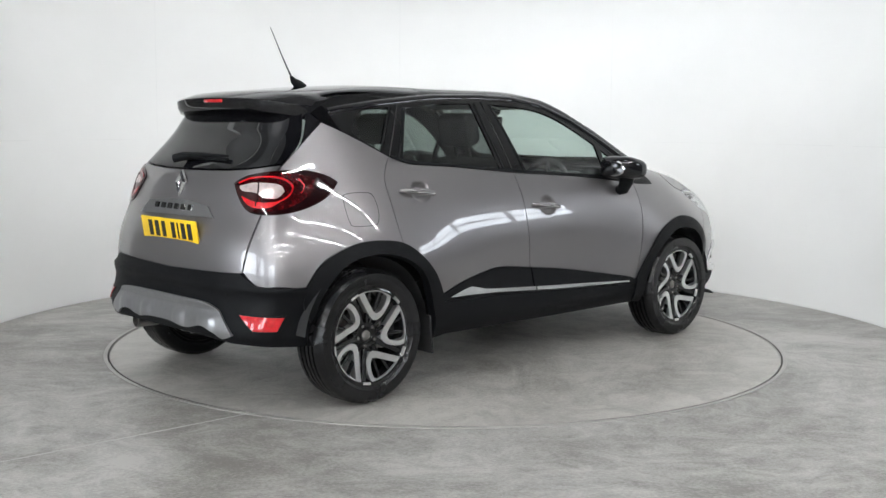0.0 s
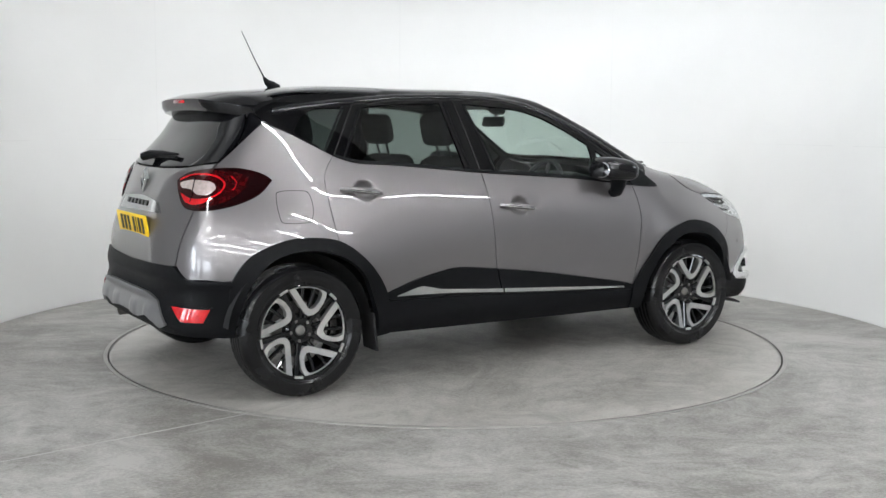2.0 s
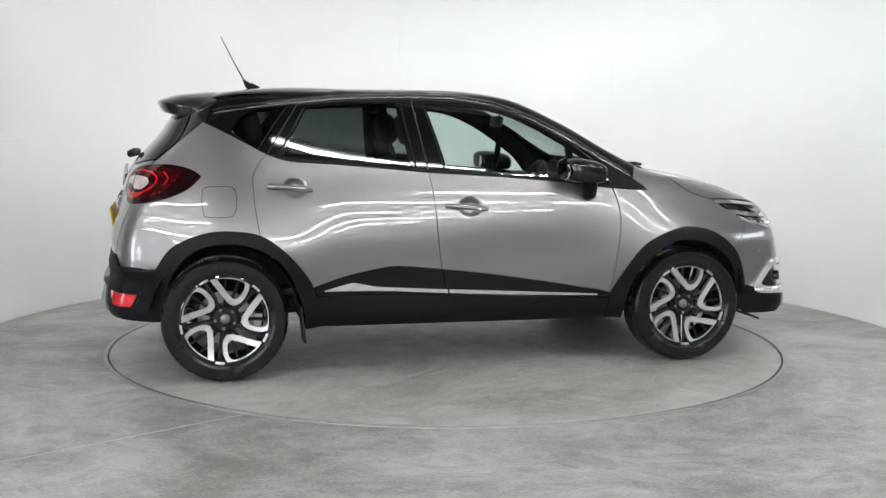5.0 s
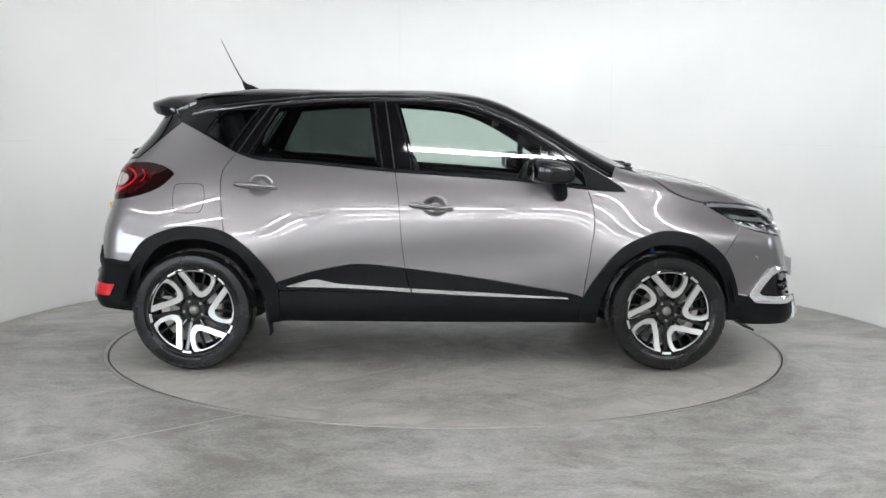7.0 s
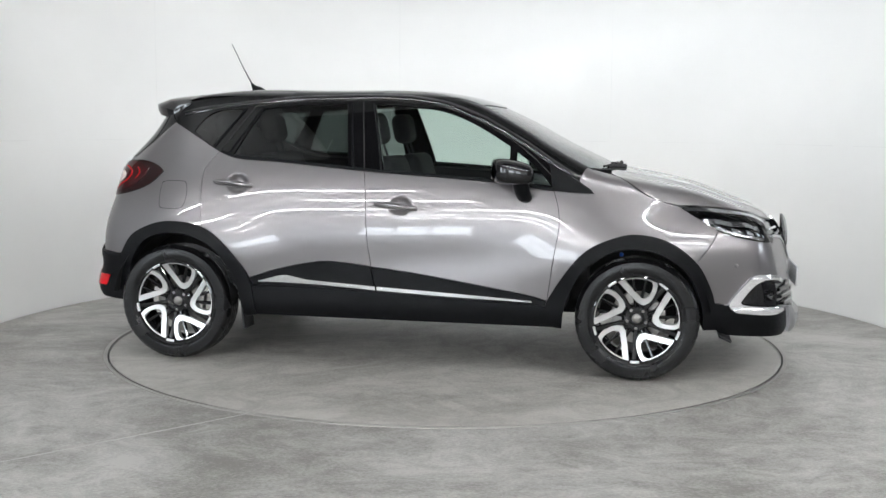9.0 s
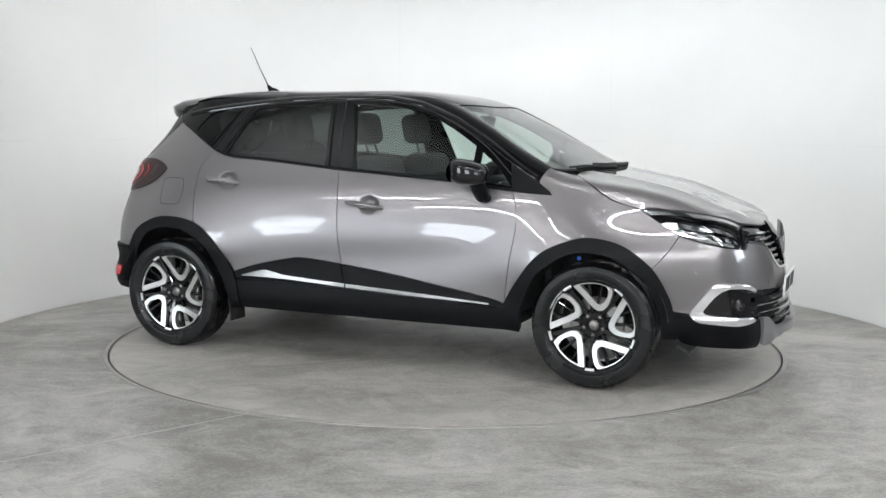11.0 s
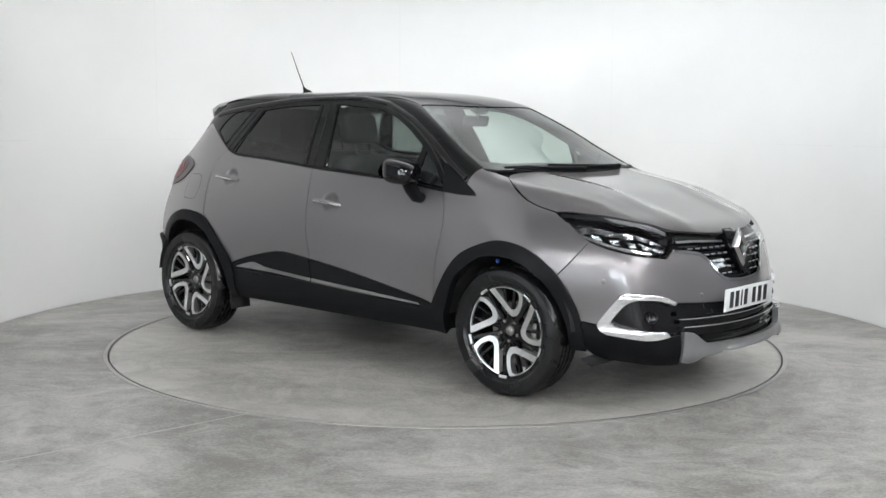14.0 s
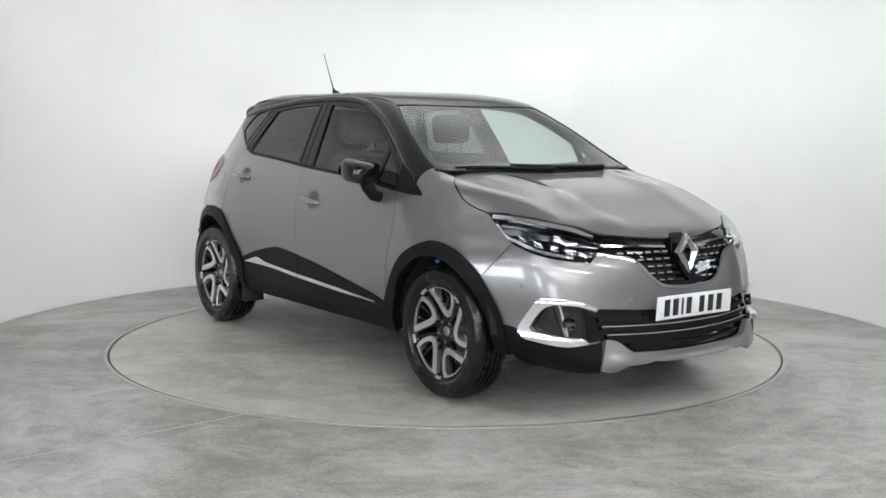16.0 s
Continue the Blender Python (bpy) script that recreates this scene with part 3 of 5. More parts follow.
def sheet_mesh(view, loops, step, lift=0.0, thick=0.014, shape=None):
    """Triangulate outlines (the first outer, the rest holes) in a view's sheet and lay the result on the body."""
    allp, edges = [], []
    for lp in loops:
        n0 = len(allp)
        allp += [Vector(p) for p in lp]
        edges += [(n0 + i, n0 + (i + 1) % len(lp)) for i in range(len(lp))]
    lo, hi = loops[0].min(0), loops[0].max(0)
    gx, gy = np.meshgrid(np.arange(lo[0] + step / 2, hi[0], step), np.arange(lo[1] + step / 2, hi[1], step))
    gx = gx + (np.arange(gx.shape[0]) % 2)[:, None] * step / 2
    grid = np.stack([gx.ravel(), gy.ravel()], -1)
    keep = inside(loops[0], grid) & ~near_edge(loops[0], grid, step * 0.45)
    for h in loops[1:]:
        keep &= ~inside(h, grid) & ~near_edge(h, grid, step * 0.45)
    allp += [Vector(p) for p in grid[keep]]
    vs, _, fs, *_ = geometry.delaunay_2d_cdt(allp, edges, [], 0, 1e-6)
    q = np.array([tuple(v) for v in vs])
    cen = np.array([q[list(f)].mean(0) for f in fs])
    good = inside(loops[0], cen)
    for h in loops[1:]:
        good &= ~inside(h, cen)
    fs = [f for f, g in zip(fs, good) if g]
    p = land(view, q)
    nrm = grad(p)
    fine = nrm if shape is None else grad(p, lambda c: shape(view.sheet(c), c))
    off = np.full(len(p), float(lift))
    if shape is not None:
        off = off + shape(q, p)
    p = p + nrm * off[:, None]
    faces = []
    for f in fs:
        a, b, c = p[list(f)]
        flip = np.cross(b - a, c - a) @ nrm[f[0]] < 0
        faces.append(tuple(reversed(f)) if flip else tuple(f))
    if thick:
        count = {}
        for f in faces:
            for i in range(3):
                e = (f[i], f[(i + 1) % 3])
                count[tuple(sorted(e))] = None if tuple(sorted(e)) in count else e
        rim = [e for e in count.values() if e is not None]
        idx = {}
        verts = list(p)
        for e in rim:
            for v in e:
                if v not in idx:
                    idx[v] = (len(verts), len(verts) + 1)
                    verts.append(p[v] - nrm[v] * min(thick, 0.003))
                    verts.append(p[v] - nrm[v] * thick)
        # a narrow rolled edge, then the flange
        for a, b in rim:
            faces.append((b, a, idx[a][0], idx[b][0]))
            faces.append((idx[b][0], idx[a][0], idx[a][1], idx[b][1]))
        p = np.array(verts)
        fine = np.vstack([fine, np.zeros((len(p) - len(fine), 3))])
    used = sorted({i for f in faces for i in f})
    re = {o: n for n, o in enumerate(used)}
    return p[used], [tuple(re[i] for i in f) for f in faces], fine[used], len(fs)


def shrink(lp, d):
    """Move an outline inwards by d, to leave a shut line."""
    if d == 0:
        return lp
    area = 0.5 * np.sum(lp[:, 0] * np.roll(lp[:, 1], -1) - np.roll(lp[:, 0], -1) * lp[:, 1])
    t = np.roll(lp, -1, 0) - np.roll(lp, 1, 0)
    t = t / np.maximum(np.linalg.norm(t, axis=1), 1e-9)[:, None]
    n = np.stack([-t[:, 1], t[:, 0]], -1) * np.sign(area)
    return lp + n * d


def panel(name, material, parent, view, runs, holes=(), step=0.03, gap=0.002, lift=0.0, thick=0.014, label="", both=True, flat=True, shape=None, edge=0.02):
    """A body panel; runs hold sheet points (flat) or places in the car (not flat). both: its mirror image on the other side too."""
    def loop(rs):
        if not flat:
            rs = [[tuple(view.sheet([p])[0]) for p in r] for r in rs]
        return soft_line(rs, edge)
    lp = [shrink(loop(runs), gap)] + [loop(h) for h in holes]
    v, f, nv, top = sheet_mesh(view, lp, step, lift, thick, shape)
    obs = []
    for s in ((1, -1) if both else (1,)):
        vv = v * np.array([1, s, 1])
        ff = f if s == 1 else [tuple(reversed(t)) for t in f]
        par = parent[0 if s == 1 else 1] if isinstance(parent, (list, tuple)) else parent
        ob = mesh_ob(name, vv, ff, material, par, label, angle=40)
        ns = []
        for pl in ob.data.polygons:
            for i in pl.vertices:
                ns.append(tuple(nv[i] * (1, s, 1)) if pl.index < top else tuple(pl.normal))
        ob.data.normals_split_custom_set(ns)
        obs.append(ob)
    return obs


def ribbon(line, w0, w1=None, step=0.02):
    """The outline of a narrow band along a sheet line."""
    w1 = w0 if w1 is None else w1
    p = np.array(line, float)
    t = np.gradient(p, axis=0)
    t /= np.linalg.norm(t, axis=1)[:, None]
    n = np.stack([-t[:, 1], t[:, 0]], -1)
    w = np.linspace(w0, w1, len(p))[:, None] / 2
    a, b = p + n * w, p - n * w
    return [[tuple(q) for q in a], [tuple(q) for q in b[::-1]]]


car = new("car")
tagged(car, "grey compact crossover car with black roof, parked on the turntable", "car")

# shut lines and edges, side view (x, z)
GAP_REAR = [(-1.121, 0.766), (-1.135, 0.85), (-1.146, 0.96), (-1.147, 1.071), (-1.115, 1.135), (-1.073, 1.185)]
GAP_MID = [(-0.204, 1.088), (-0.187, 0.97), (-0.176, 0.84), (-0.166, 0.71), (-0.149, 0.587)]
GAP_FRONT = [(0.85, 0.999), (0.877, 0.91), (0.885, 0.806), (0.866, 0.682), (0.84, 0.50), (0.828, 0.412)]
BELT_R = [(-1.073, 1.185), (-0.96, 1.150), (-0.80, 1.138), (-0.657, 1.128), (-0.204, 1.088)]
BELT_F = [(-0.204, 1.088), (0.05, 1.072), (0.291, 1.056), (0.538, 1.036), (0.85, 0.999)]
CLAD = [(-0.846, 0.487), (-0.688, 0.537), (-0.504, 0.577), (-0.382, 0.589), (-0.149, 0.567)]
CLAD_F = [(-0.149, 0.567), (0.11, 0.536), (0.40, 0.492), (0.729, 0.437), (0.828, 0.412)]
ARCH_R = [(-0.846, 0.487), (-0.885, 0.554), (-0.99, 0.677), (-1.121, 0.766)]
ARCH_R2 = [(-1.121, 0.766), (-1.279, 0.790), (-1.412, 0.775), (-1.565, 0.705), (-1.652, 0.585)]
ARCH_F = [(1.60, 0.635), (1.463, 0.735), (1.307, 0.773), (1.184, 0.757), (1.031, 0.686), (0.911, 0.546), (0.828, 0.412)]


# wing to bumper, from the headlight down to the arch
SEAM_LOW = S(1.60, 0.635)
SEAM_SHEET = [(-0.768 + (NOSE.sheet([SEAM_LOW])[0][0] + 0.768) * k / 6, 0.799 + (SEAM_LOW[2] - 0.799) * k / 6) for k in range(7)]
SEAM = [NZ(*p) for p in SEAM_SHEET]


# bonnet to wing
BONNET_LINE = [(1.224, -0.705, 1.054), (1.285, -0.728, 1.010), (1.353, -0.734, 0.972), (1.43, -0.728, 0.944)]


def rev(r):
    return list(reversed(r))


def build_shell():
    rear_door = panel("rear_door", M_PAINT, car, SIDE, [BELT_R, GAP_MID, rev(CLAD), ARCH_R, GAP_REAR], step=0.013, label="grey metallic rear door",
                      shape=lambda q, p: -0.026 * np.exp(-(((q[:, 0] + 0.935) / 0.054) ** 2 + ((q[:, 1] - 1.012) / 0.043) ** 2) ** 3))
    front_door = panel("front_door", M_PAINT, car, SIDE, [BELT_F, GAP_FRONT, rev(CLAD_F), rev(GAP_MID)], step=0.013, label="grey metallic front door",
                       shape=lambda q, p: -0.026 * np.exp(-(((q[:, 0] - 0.015) / 0.054) ** 2 + ((q[:, 1] - 0.904) / 0.043) ** 2) ** 3))
    wing = panel("front_wing", M_PAINT, car, RAIL,
                 [[S(*p) for p in rev(GAP_FRONT)], [S(0.85, 0.999), S(1.0, 0.997)], [S(1.0, 0.997), S(0.99, 1.03), S(0.985, 1.06)], [S(0.985, 1.06), T(1.02, -0.690)],
                  [T(1.02, -0.690), T(1.09, -0.668), T(1.165, -0.655)], [T(1.165, -0.655), BONNET_LINE[0]], BONNET_LINE + [NZ(-0.910, 0.924)],
                  [NZ(-0.910, 0.924), NZ(-0.839, 0.864), NZ(-0.768, 0.799)], SEAM, [S(*p) for p in ARCH_F]], flat=False, label="grey metallic front wing")
    quarter = panel("rear_quarter", M_PAINT, car, TAIL,
                    [[S(*p) for p in GAP_REAR], [S(-1.073, 1.185), S(-1.273, 1.292), S(-1.394, 1.352)], [S(-1.394, 1.352), S(-1.47, 1.29), S(-1.54, 1.23), B(-0.60, 1.15)],
                     [B(-0.60, 1.15), B(-0.61, 1.06), B(-0.615, 0.95), B(-0.60, 0.80), B(-0.58, 0.66)], [B(-0.58, 0.66), B(-0.66, 0.60), S(-1.76, 0.60), S(-1.652, 0.585)],
                     [S(*p) for p in rev(ARCH_R2)]], flat=False, label="grey metallic rear quarter panel")
    # bonnet
    line = BONNET_LINE + [NZ(-0.908, 0.925)]
    edge = [NZ(a, z) for a, z in ((-0.906, 0.926), (-0.829, 0.929), (-0.748, 0.921), (-0.591, 0.901), (-0.481, 0.878), (-0.40, 0.850), (-0.253, 0.833), (-0.10, 0.820), (0.0, 0.818))]
    back = [(1.172, 0.0), (1.155, -0.3), (1.142, -0.57), (1.166, -0.655)]
    mir = lambda r: [(x, -y) for x, y in reversed(r)]
    mir3 = lambda r: [(x, -y, z) for x, y, z in reversed(r)]
    back3 = [T(*p) for p in back] + [BONNET_LINE[0]]
    panel("bonnet", M_PAINT, car, HOOD, [line, edge + mir3(edge)[1:], mir3(line), mir3(back3) + back3[1:]], flat=False, both=False, label="grey metallic bonnet with two soft creases")
    # roof and black upper frame
    rl = [(-1.44, -0.50), (-1.0, -0.535), (-0.4, -0.545), (0.1, -0.535), (0.42, -0.51)]
    rf = [(0.42, -0.51), (0.458, -0.25), (0.47, 0.0), (0.458, 0.25), (0.42, 0.51)]
    panel("roof", M_BLACK, car, TOP, [rl, rf, mir(rl), [(-1.44, 0.50), (-1.46, 0.0), (-1.44, -0.50)]], both=False, gap=0.0, step=0.045, label="gloss black roof")
    # black side frame round the windows, from the tail to the foot of the screen pillar
    top3 = [T(x, y) for x, y in rl]
    scr3 = [T(0.42, -0.51), T(0.63, -0.590), T(0.80, -0.640), T(1.02, -0.686)]
    low3 = [S(1.0, 0.997)] + [S(*p) for p in rev(BELT_F)] + [S(*p) for p in rev(BELT_R)][1:]
    out = [top3, scr3, [T(1.02, -0.686), S(0.985, 1.06)], [S(0.985, 1.06), S(0.99, 1.03), S(1.0, 0.997)], low3, [S(-1.073, 1.185), S(-1.273, 1.292), S(-1.394, 1.352)], [S(-1.394, 1.352), S(-1.44, 1.42), T(-1.44, -0.50)]]
    g_f = [[S(x, z) for x, z in r] for r in ([(-0.095, 1.092), (0.291, 1.066), (0.60, 1.040)], [(0.60, 1.040), (0.60, 1.235)], [(0.60, 1.235), (0.424, 1.338), (0.266, 1.407), (0.109, 1.440), (-0.19, 1.462)], [(-0.19, 1.462), (-0.14, 1.28), (-0.095, 1.092)])]
    g_t = [[S(x, z) for x, z in r] for r in ([(0.64, 1.045), (0.835, 1.025)], [(0.835, 1.025), (0.74, 1.13), (0.64, 1.205)])]
    g_r = [[S(x, z) for x, z in r] for r in ([(-0.985, 1.170), (-0.80, 1.148), (-0.30, 1.110)], [(-0.30, 1.110), (-0.33, 1.30), (-0.352, 1.462)], [(-0.352, 1.462), (-0.64, 1.452), (-0.845, 1.432)], [(-0.845, 1.432), (-0.92, 1.30), (-0.985, 1.170)])]
    g_q = [[S(x, z) for x, z in r] for r in ([(-1.105, 1.205), (-1.255, 1.300)], [(-1.255, 1.300), (-1.205, 1.372), (-1.12, 1.420), (-0.945, 1.430)], [(-0.945, 1.430), (-1.03, 1.31), (-1.105, 1.205)])]
    frame_r = panel("side_window_frame", M_FRAME, car, RAIL, out, holes=[g_f, g_t, g_r, g_q], flat=False, gap=0.0, label="gloss black window surround and pillars")
    for nm, g, m, lb in (("front_side_window", g_f, M_GLASS, "clear front side window"), ("quarter_light", g_t, M_GLASS, "small clear quarter light"),
                         ("rear_side_window", g_r, M_TINT, "dark tinted rear side window"), ("rear_quarter_window", g_q, M_TINT, "dark tinted rear quarter window")):
        for o in panel(nm, m, frame_r, RAIL, g, flat=False, gap=-0.004, lift=-0.005, thick=0.0, label=lb):
            o.visible_shadow = False
    rail = [S(-1.34, 1.405), S(-1.18, 1.432), S(-1.0, 1.455)] + [S(*p) for p in ((-0.62, 1.492), (-0.26, 1.502), (0.0, 1.496), (0.22, 1.462), (0.45, 1.375), (0.68, 1.248), (0.86, 1.130), (0.965, 1.070))]
    mid = np.array([RAIL.sheet([p])[0] for p in rail])
    def bulge(q, p):
        best = np.full(len(q), 9.0)
        for a, b in zip(mid, mid[1:]):
            ab = b - a
            t = np.clip(((q - a) @ ab) / (ab @ ab), 0, 1)
            best = np.minimum(best, np.linalg.norm(q - a - t[:, None] * ab, axis=1))
        return 0.009 * np.maximum(0, 1 - (best / 0.02) ** 2)
    panel("roof_rail", M_BLACK, car, RAIL, ribbon(mid, 0.036), gap=0.0, lift=0.001, thick=0.006, step=0.007, edge=0.012, label="rounded gloss black rail above the doors", shape=bulge)
    # windscreen
    ws_l = [T(1.03, -0.696), T(0.88, -0.658), T(0.63, -0.586), T(0.425, -0.506)]
    ws_t = [T(0.425, -0.506), T(0.463, -0.25), T(0.477, 0.0), T(0.463, 0.25), T(0.425, 0.506)]
    ws_b = [T(1.03, 0.696), T(1.10, 0.57), T(1.143, 0.3), T(1.167, 0.0), T(1.143, -0.3), T(1.10, -0.57), T(1.03, -0.696)]
    for o in panel("windscreen", M_GLASS, car, SCREEN, [ws_l, ws_t, [(x, -y, z) for x, y, z in rev(ws_l)], ws_b], flat=False, both=False, gap=0.001, lift=-0.004, thick=0.0, step=0.04, label="clear laminated windscreen"):
        o.visible_shadow = False
    side_in = [T(1.03, -0.66), T(0.88, -0.62), T(0.63, -0.548), T(0.44, -0.468)]
    panel("screen_seal", M_FRAME, car, SCREEN, [ws_l, [T(0.425, -0.506), T(0.44, -0.468)], rev(side_in), [T(1.03, -0.66), T(1.03, -0.696)]], flat=False, gap=0.001, lift=-0.0055, thick=0.0, step=0.03, label="black border of the windscreen")
    foot_in = [T(0.96, 0.655), T(1.03, 0.54), T(1.072, 0.3), T(1.095, 0.0), T(1.072, -0.3), T(1.03, -0.54), T(0.96, -0.655)]
    panel("screen_band", M_FRAME, car, SCREEN, [ws_b, [T(1.03, -0.696), T(0.96, -0.655)], rev(foot_in), [T(0.96, 0.655), T(1.03, 0.696)]], flat=False, both=False, gap=0.001, lift=-0.0065, thick=0.0, step=0.04, label="black band along the foot of the windscreen")
    # tailgate and rear window
    side = [(-0.596, 1.150), (-0.606, 1.06), (-0.611, 0.95), (-0.596, 0.80), (-0.576, 0.655)]
    mirr = lambda r: [(-y, z) for y, z in reversed(r)]
    low = [(-0.576, 0.655), (-0.3, 0.640), (0, 0.635), (0.3, 0.640), (0.576, 0.655)]
    win_low = [(0.596, 1.150), (0.45, 1.128), (0.25, 1.118), (0, 1.115), (-0.25, 1.118), (-0.45, 1.128), (-0.596, 1.150)]
    panel("tailgate", M_PAINT, car, REAR, [side, low, mirr(side), win_low], both=False, label="grey metallic tailgate")
    win_side = [(-0.594, 1.155), (-0.585, 1.25), (-0.54, 1.36), (-0.50, 1.43)]
    panel("rear_window", M_BLACK, car, REAR, [[(-0.594, 1.155), (-0.45, 1.133), (-0.25, 1.123), (0, 1.12), (0.25, 1.123), (0.45, 1.133), (0.594, 1.155)], mirr(win_side), [(0.50, 1.43), (-0.50, 1.43)], rev(win_side)],
          both=False, label="very dark tinted rear window")
    panel("rear_pillar_trim", M_BLACK, car, TAIL, [[S(-1.394, 1.352), S(-1.47, 1.29), S(-1.54, 1.23), B(-0.60, 1.15)], [B(-0.60, 1.15), B(-0.597, 1.16), B(-0.588, 1.25), B(-0.545, 1.36), B(-0.505, 1.43)],
                                                   [B(-0.505, 1.43), S(-1.44, 1.42)], [S(-1.44, 1.42), S(-1.394, 1.352)]], flat=False, gap=0.001, label="gloss black pillar trim")
    return front_door, rear_door, wing, quarter


front_door, rear_door, front_wing, rear_quarter = build_shell()


def thin_glass(m, tint, gloss=0.05, power=3.2):
    """A pane: clear tinted sheet with mirror-like gloss that grows towards grazing view."""
    nt = m.node_tree
    nt.nodes.clear()
    out = nt.nodes.new("ShaderNodeOutputMaterial")
    mx = nt.nodes.new("ShaderNodeMixShader")
    tr = nt.nodes.new("ShaderNodeBsdfTransparent")
    gl = nt.nodes.new("ShaderNodeBsdfGlossy")
    gl.inputs["Roughness"].default_value = 0.01
    tr.inputs["Color"].default_value = (*tint, 1)
    lw = nt.nodes.new("ShaderNodeLayerWeight")
    lw.inputs["Blend"].default_value = 0.5
    pw = nt.nodes.new("ShaderNodeMath")
    pw.operation = "POWER"
    pw.inputs[1].default_value = power
    mr = nt.nodes.new("ShaderNodeMapRange")
    mr.inputs["To Min"].default_value, mr.inputs["To Max"].default_value = gloss, 1.0
    nt.links.new(lw.outputs["Facing"], pw.inputs[0])
    nt.links.new(pw.outputs[0], mr.inputs["Value"])
    nt.links.new(mr.outputs["Result"], mx.inputs["Fac"])
    nt.links.new(tr.outputs[0], mx.inputs[1])
    nt.links.new(gl.outputs[0], mx.inputs[2])
    nt.links.new(mx.outputs[0], out.inputs["Surface"])


thin_glass(M_GLASS, (0.74, 0.83, 0.79), 0.06, 4.2)
thin_glass(M_TINT, (0.20, 0.23, 0.22), 0.05, 4.0)
thin_glass(M_LENS, (0.95, 0.96, 0.97), 0.035, 5.0)


def mirror_phi(r):
    return [(-a, z) for a, z in reversed(r)]


def sheet(view, pts):
    return [tuple(view.sheet([p])[0]) for p in pts]


# ---- front end, in the sheet that wraps the nose (angle, height) ----
HL_LOW = [(-0.458, 0.722), (-0.504, 0.729), (-0.595, 0.742), (-0.689, 0.766), (-0.768, 0.799), (-0.839, 0.864), (-0.910, 0.924)]
HL_TOP = [(-0.910, 0.924), (-0.829, 0.927), (-0.748, 0.919), (-0.591, 0.898), (-0.481, 0.873), (-0.420, 0.841), (-0.385, 0.812)]
HL_IN = [(-0.385, 0.812), (-0.424, 0.768), (-0.458, 0.722)]
GRILLE_V = [(0.0, 0.594), (-0.053, 0.596), (-0.120, 0.602), (-0.162, 0.617), (-0.201, 0.652), (-0.248, 0.708), (-0.297, 0.738), (-0.426, 0.757)]
GRILLE_TOP = [(-0.385, 0.812), (-0.369, 0.837), (-0.253, 0.828), (-0.10, 0.815), (0.0, 0.813)]
C_OUT = [(-0.436, 0.518), (-0.509, 0.552), (-0.619, 0.569), (-0.658, 0.556)]
C_OUT2 = [(-0.658, 0.556), (-0.700, 0.48), (-0.732, 0.405), (-0.695, 0.367)]
C_OUT3 = [(-0.695, 0.367), (-0.562, 0.352), (-0.479, 0.365)]
C_IN = [(-0.496, 0.388), (-0.652, 0.402), (-0.686, 0.423)]
C_IN2 = [(-0.686, 0.423), (-0.660, 0.48), (-0.631, 0.523), (-0.596, 0.540)]
C_IN3 = [(-0.596, 0.540), (-0.509, 0.530), (-0.447, 0.505)]


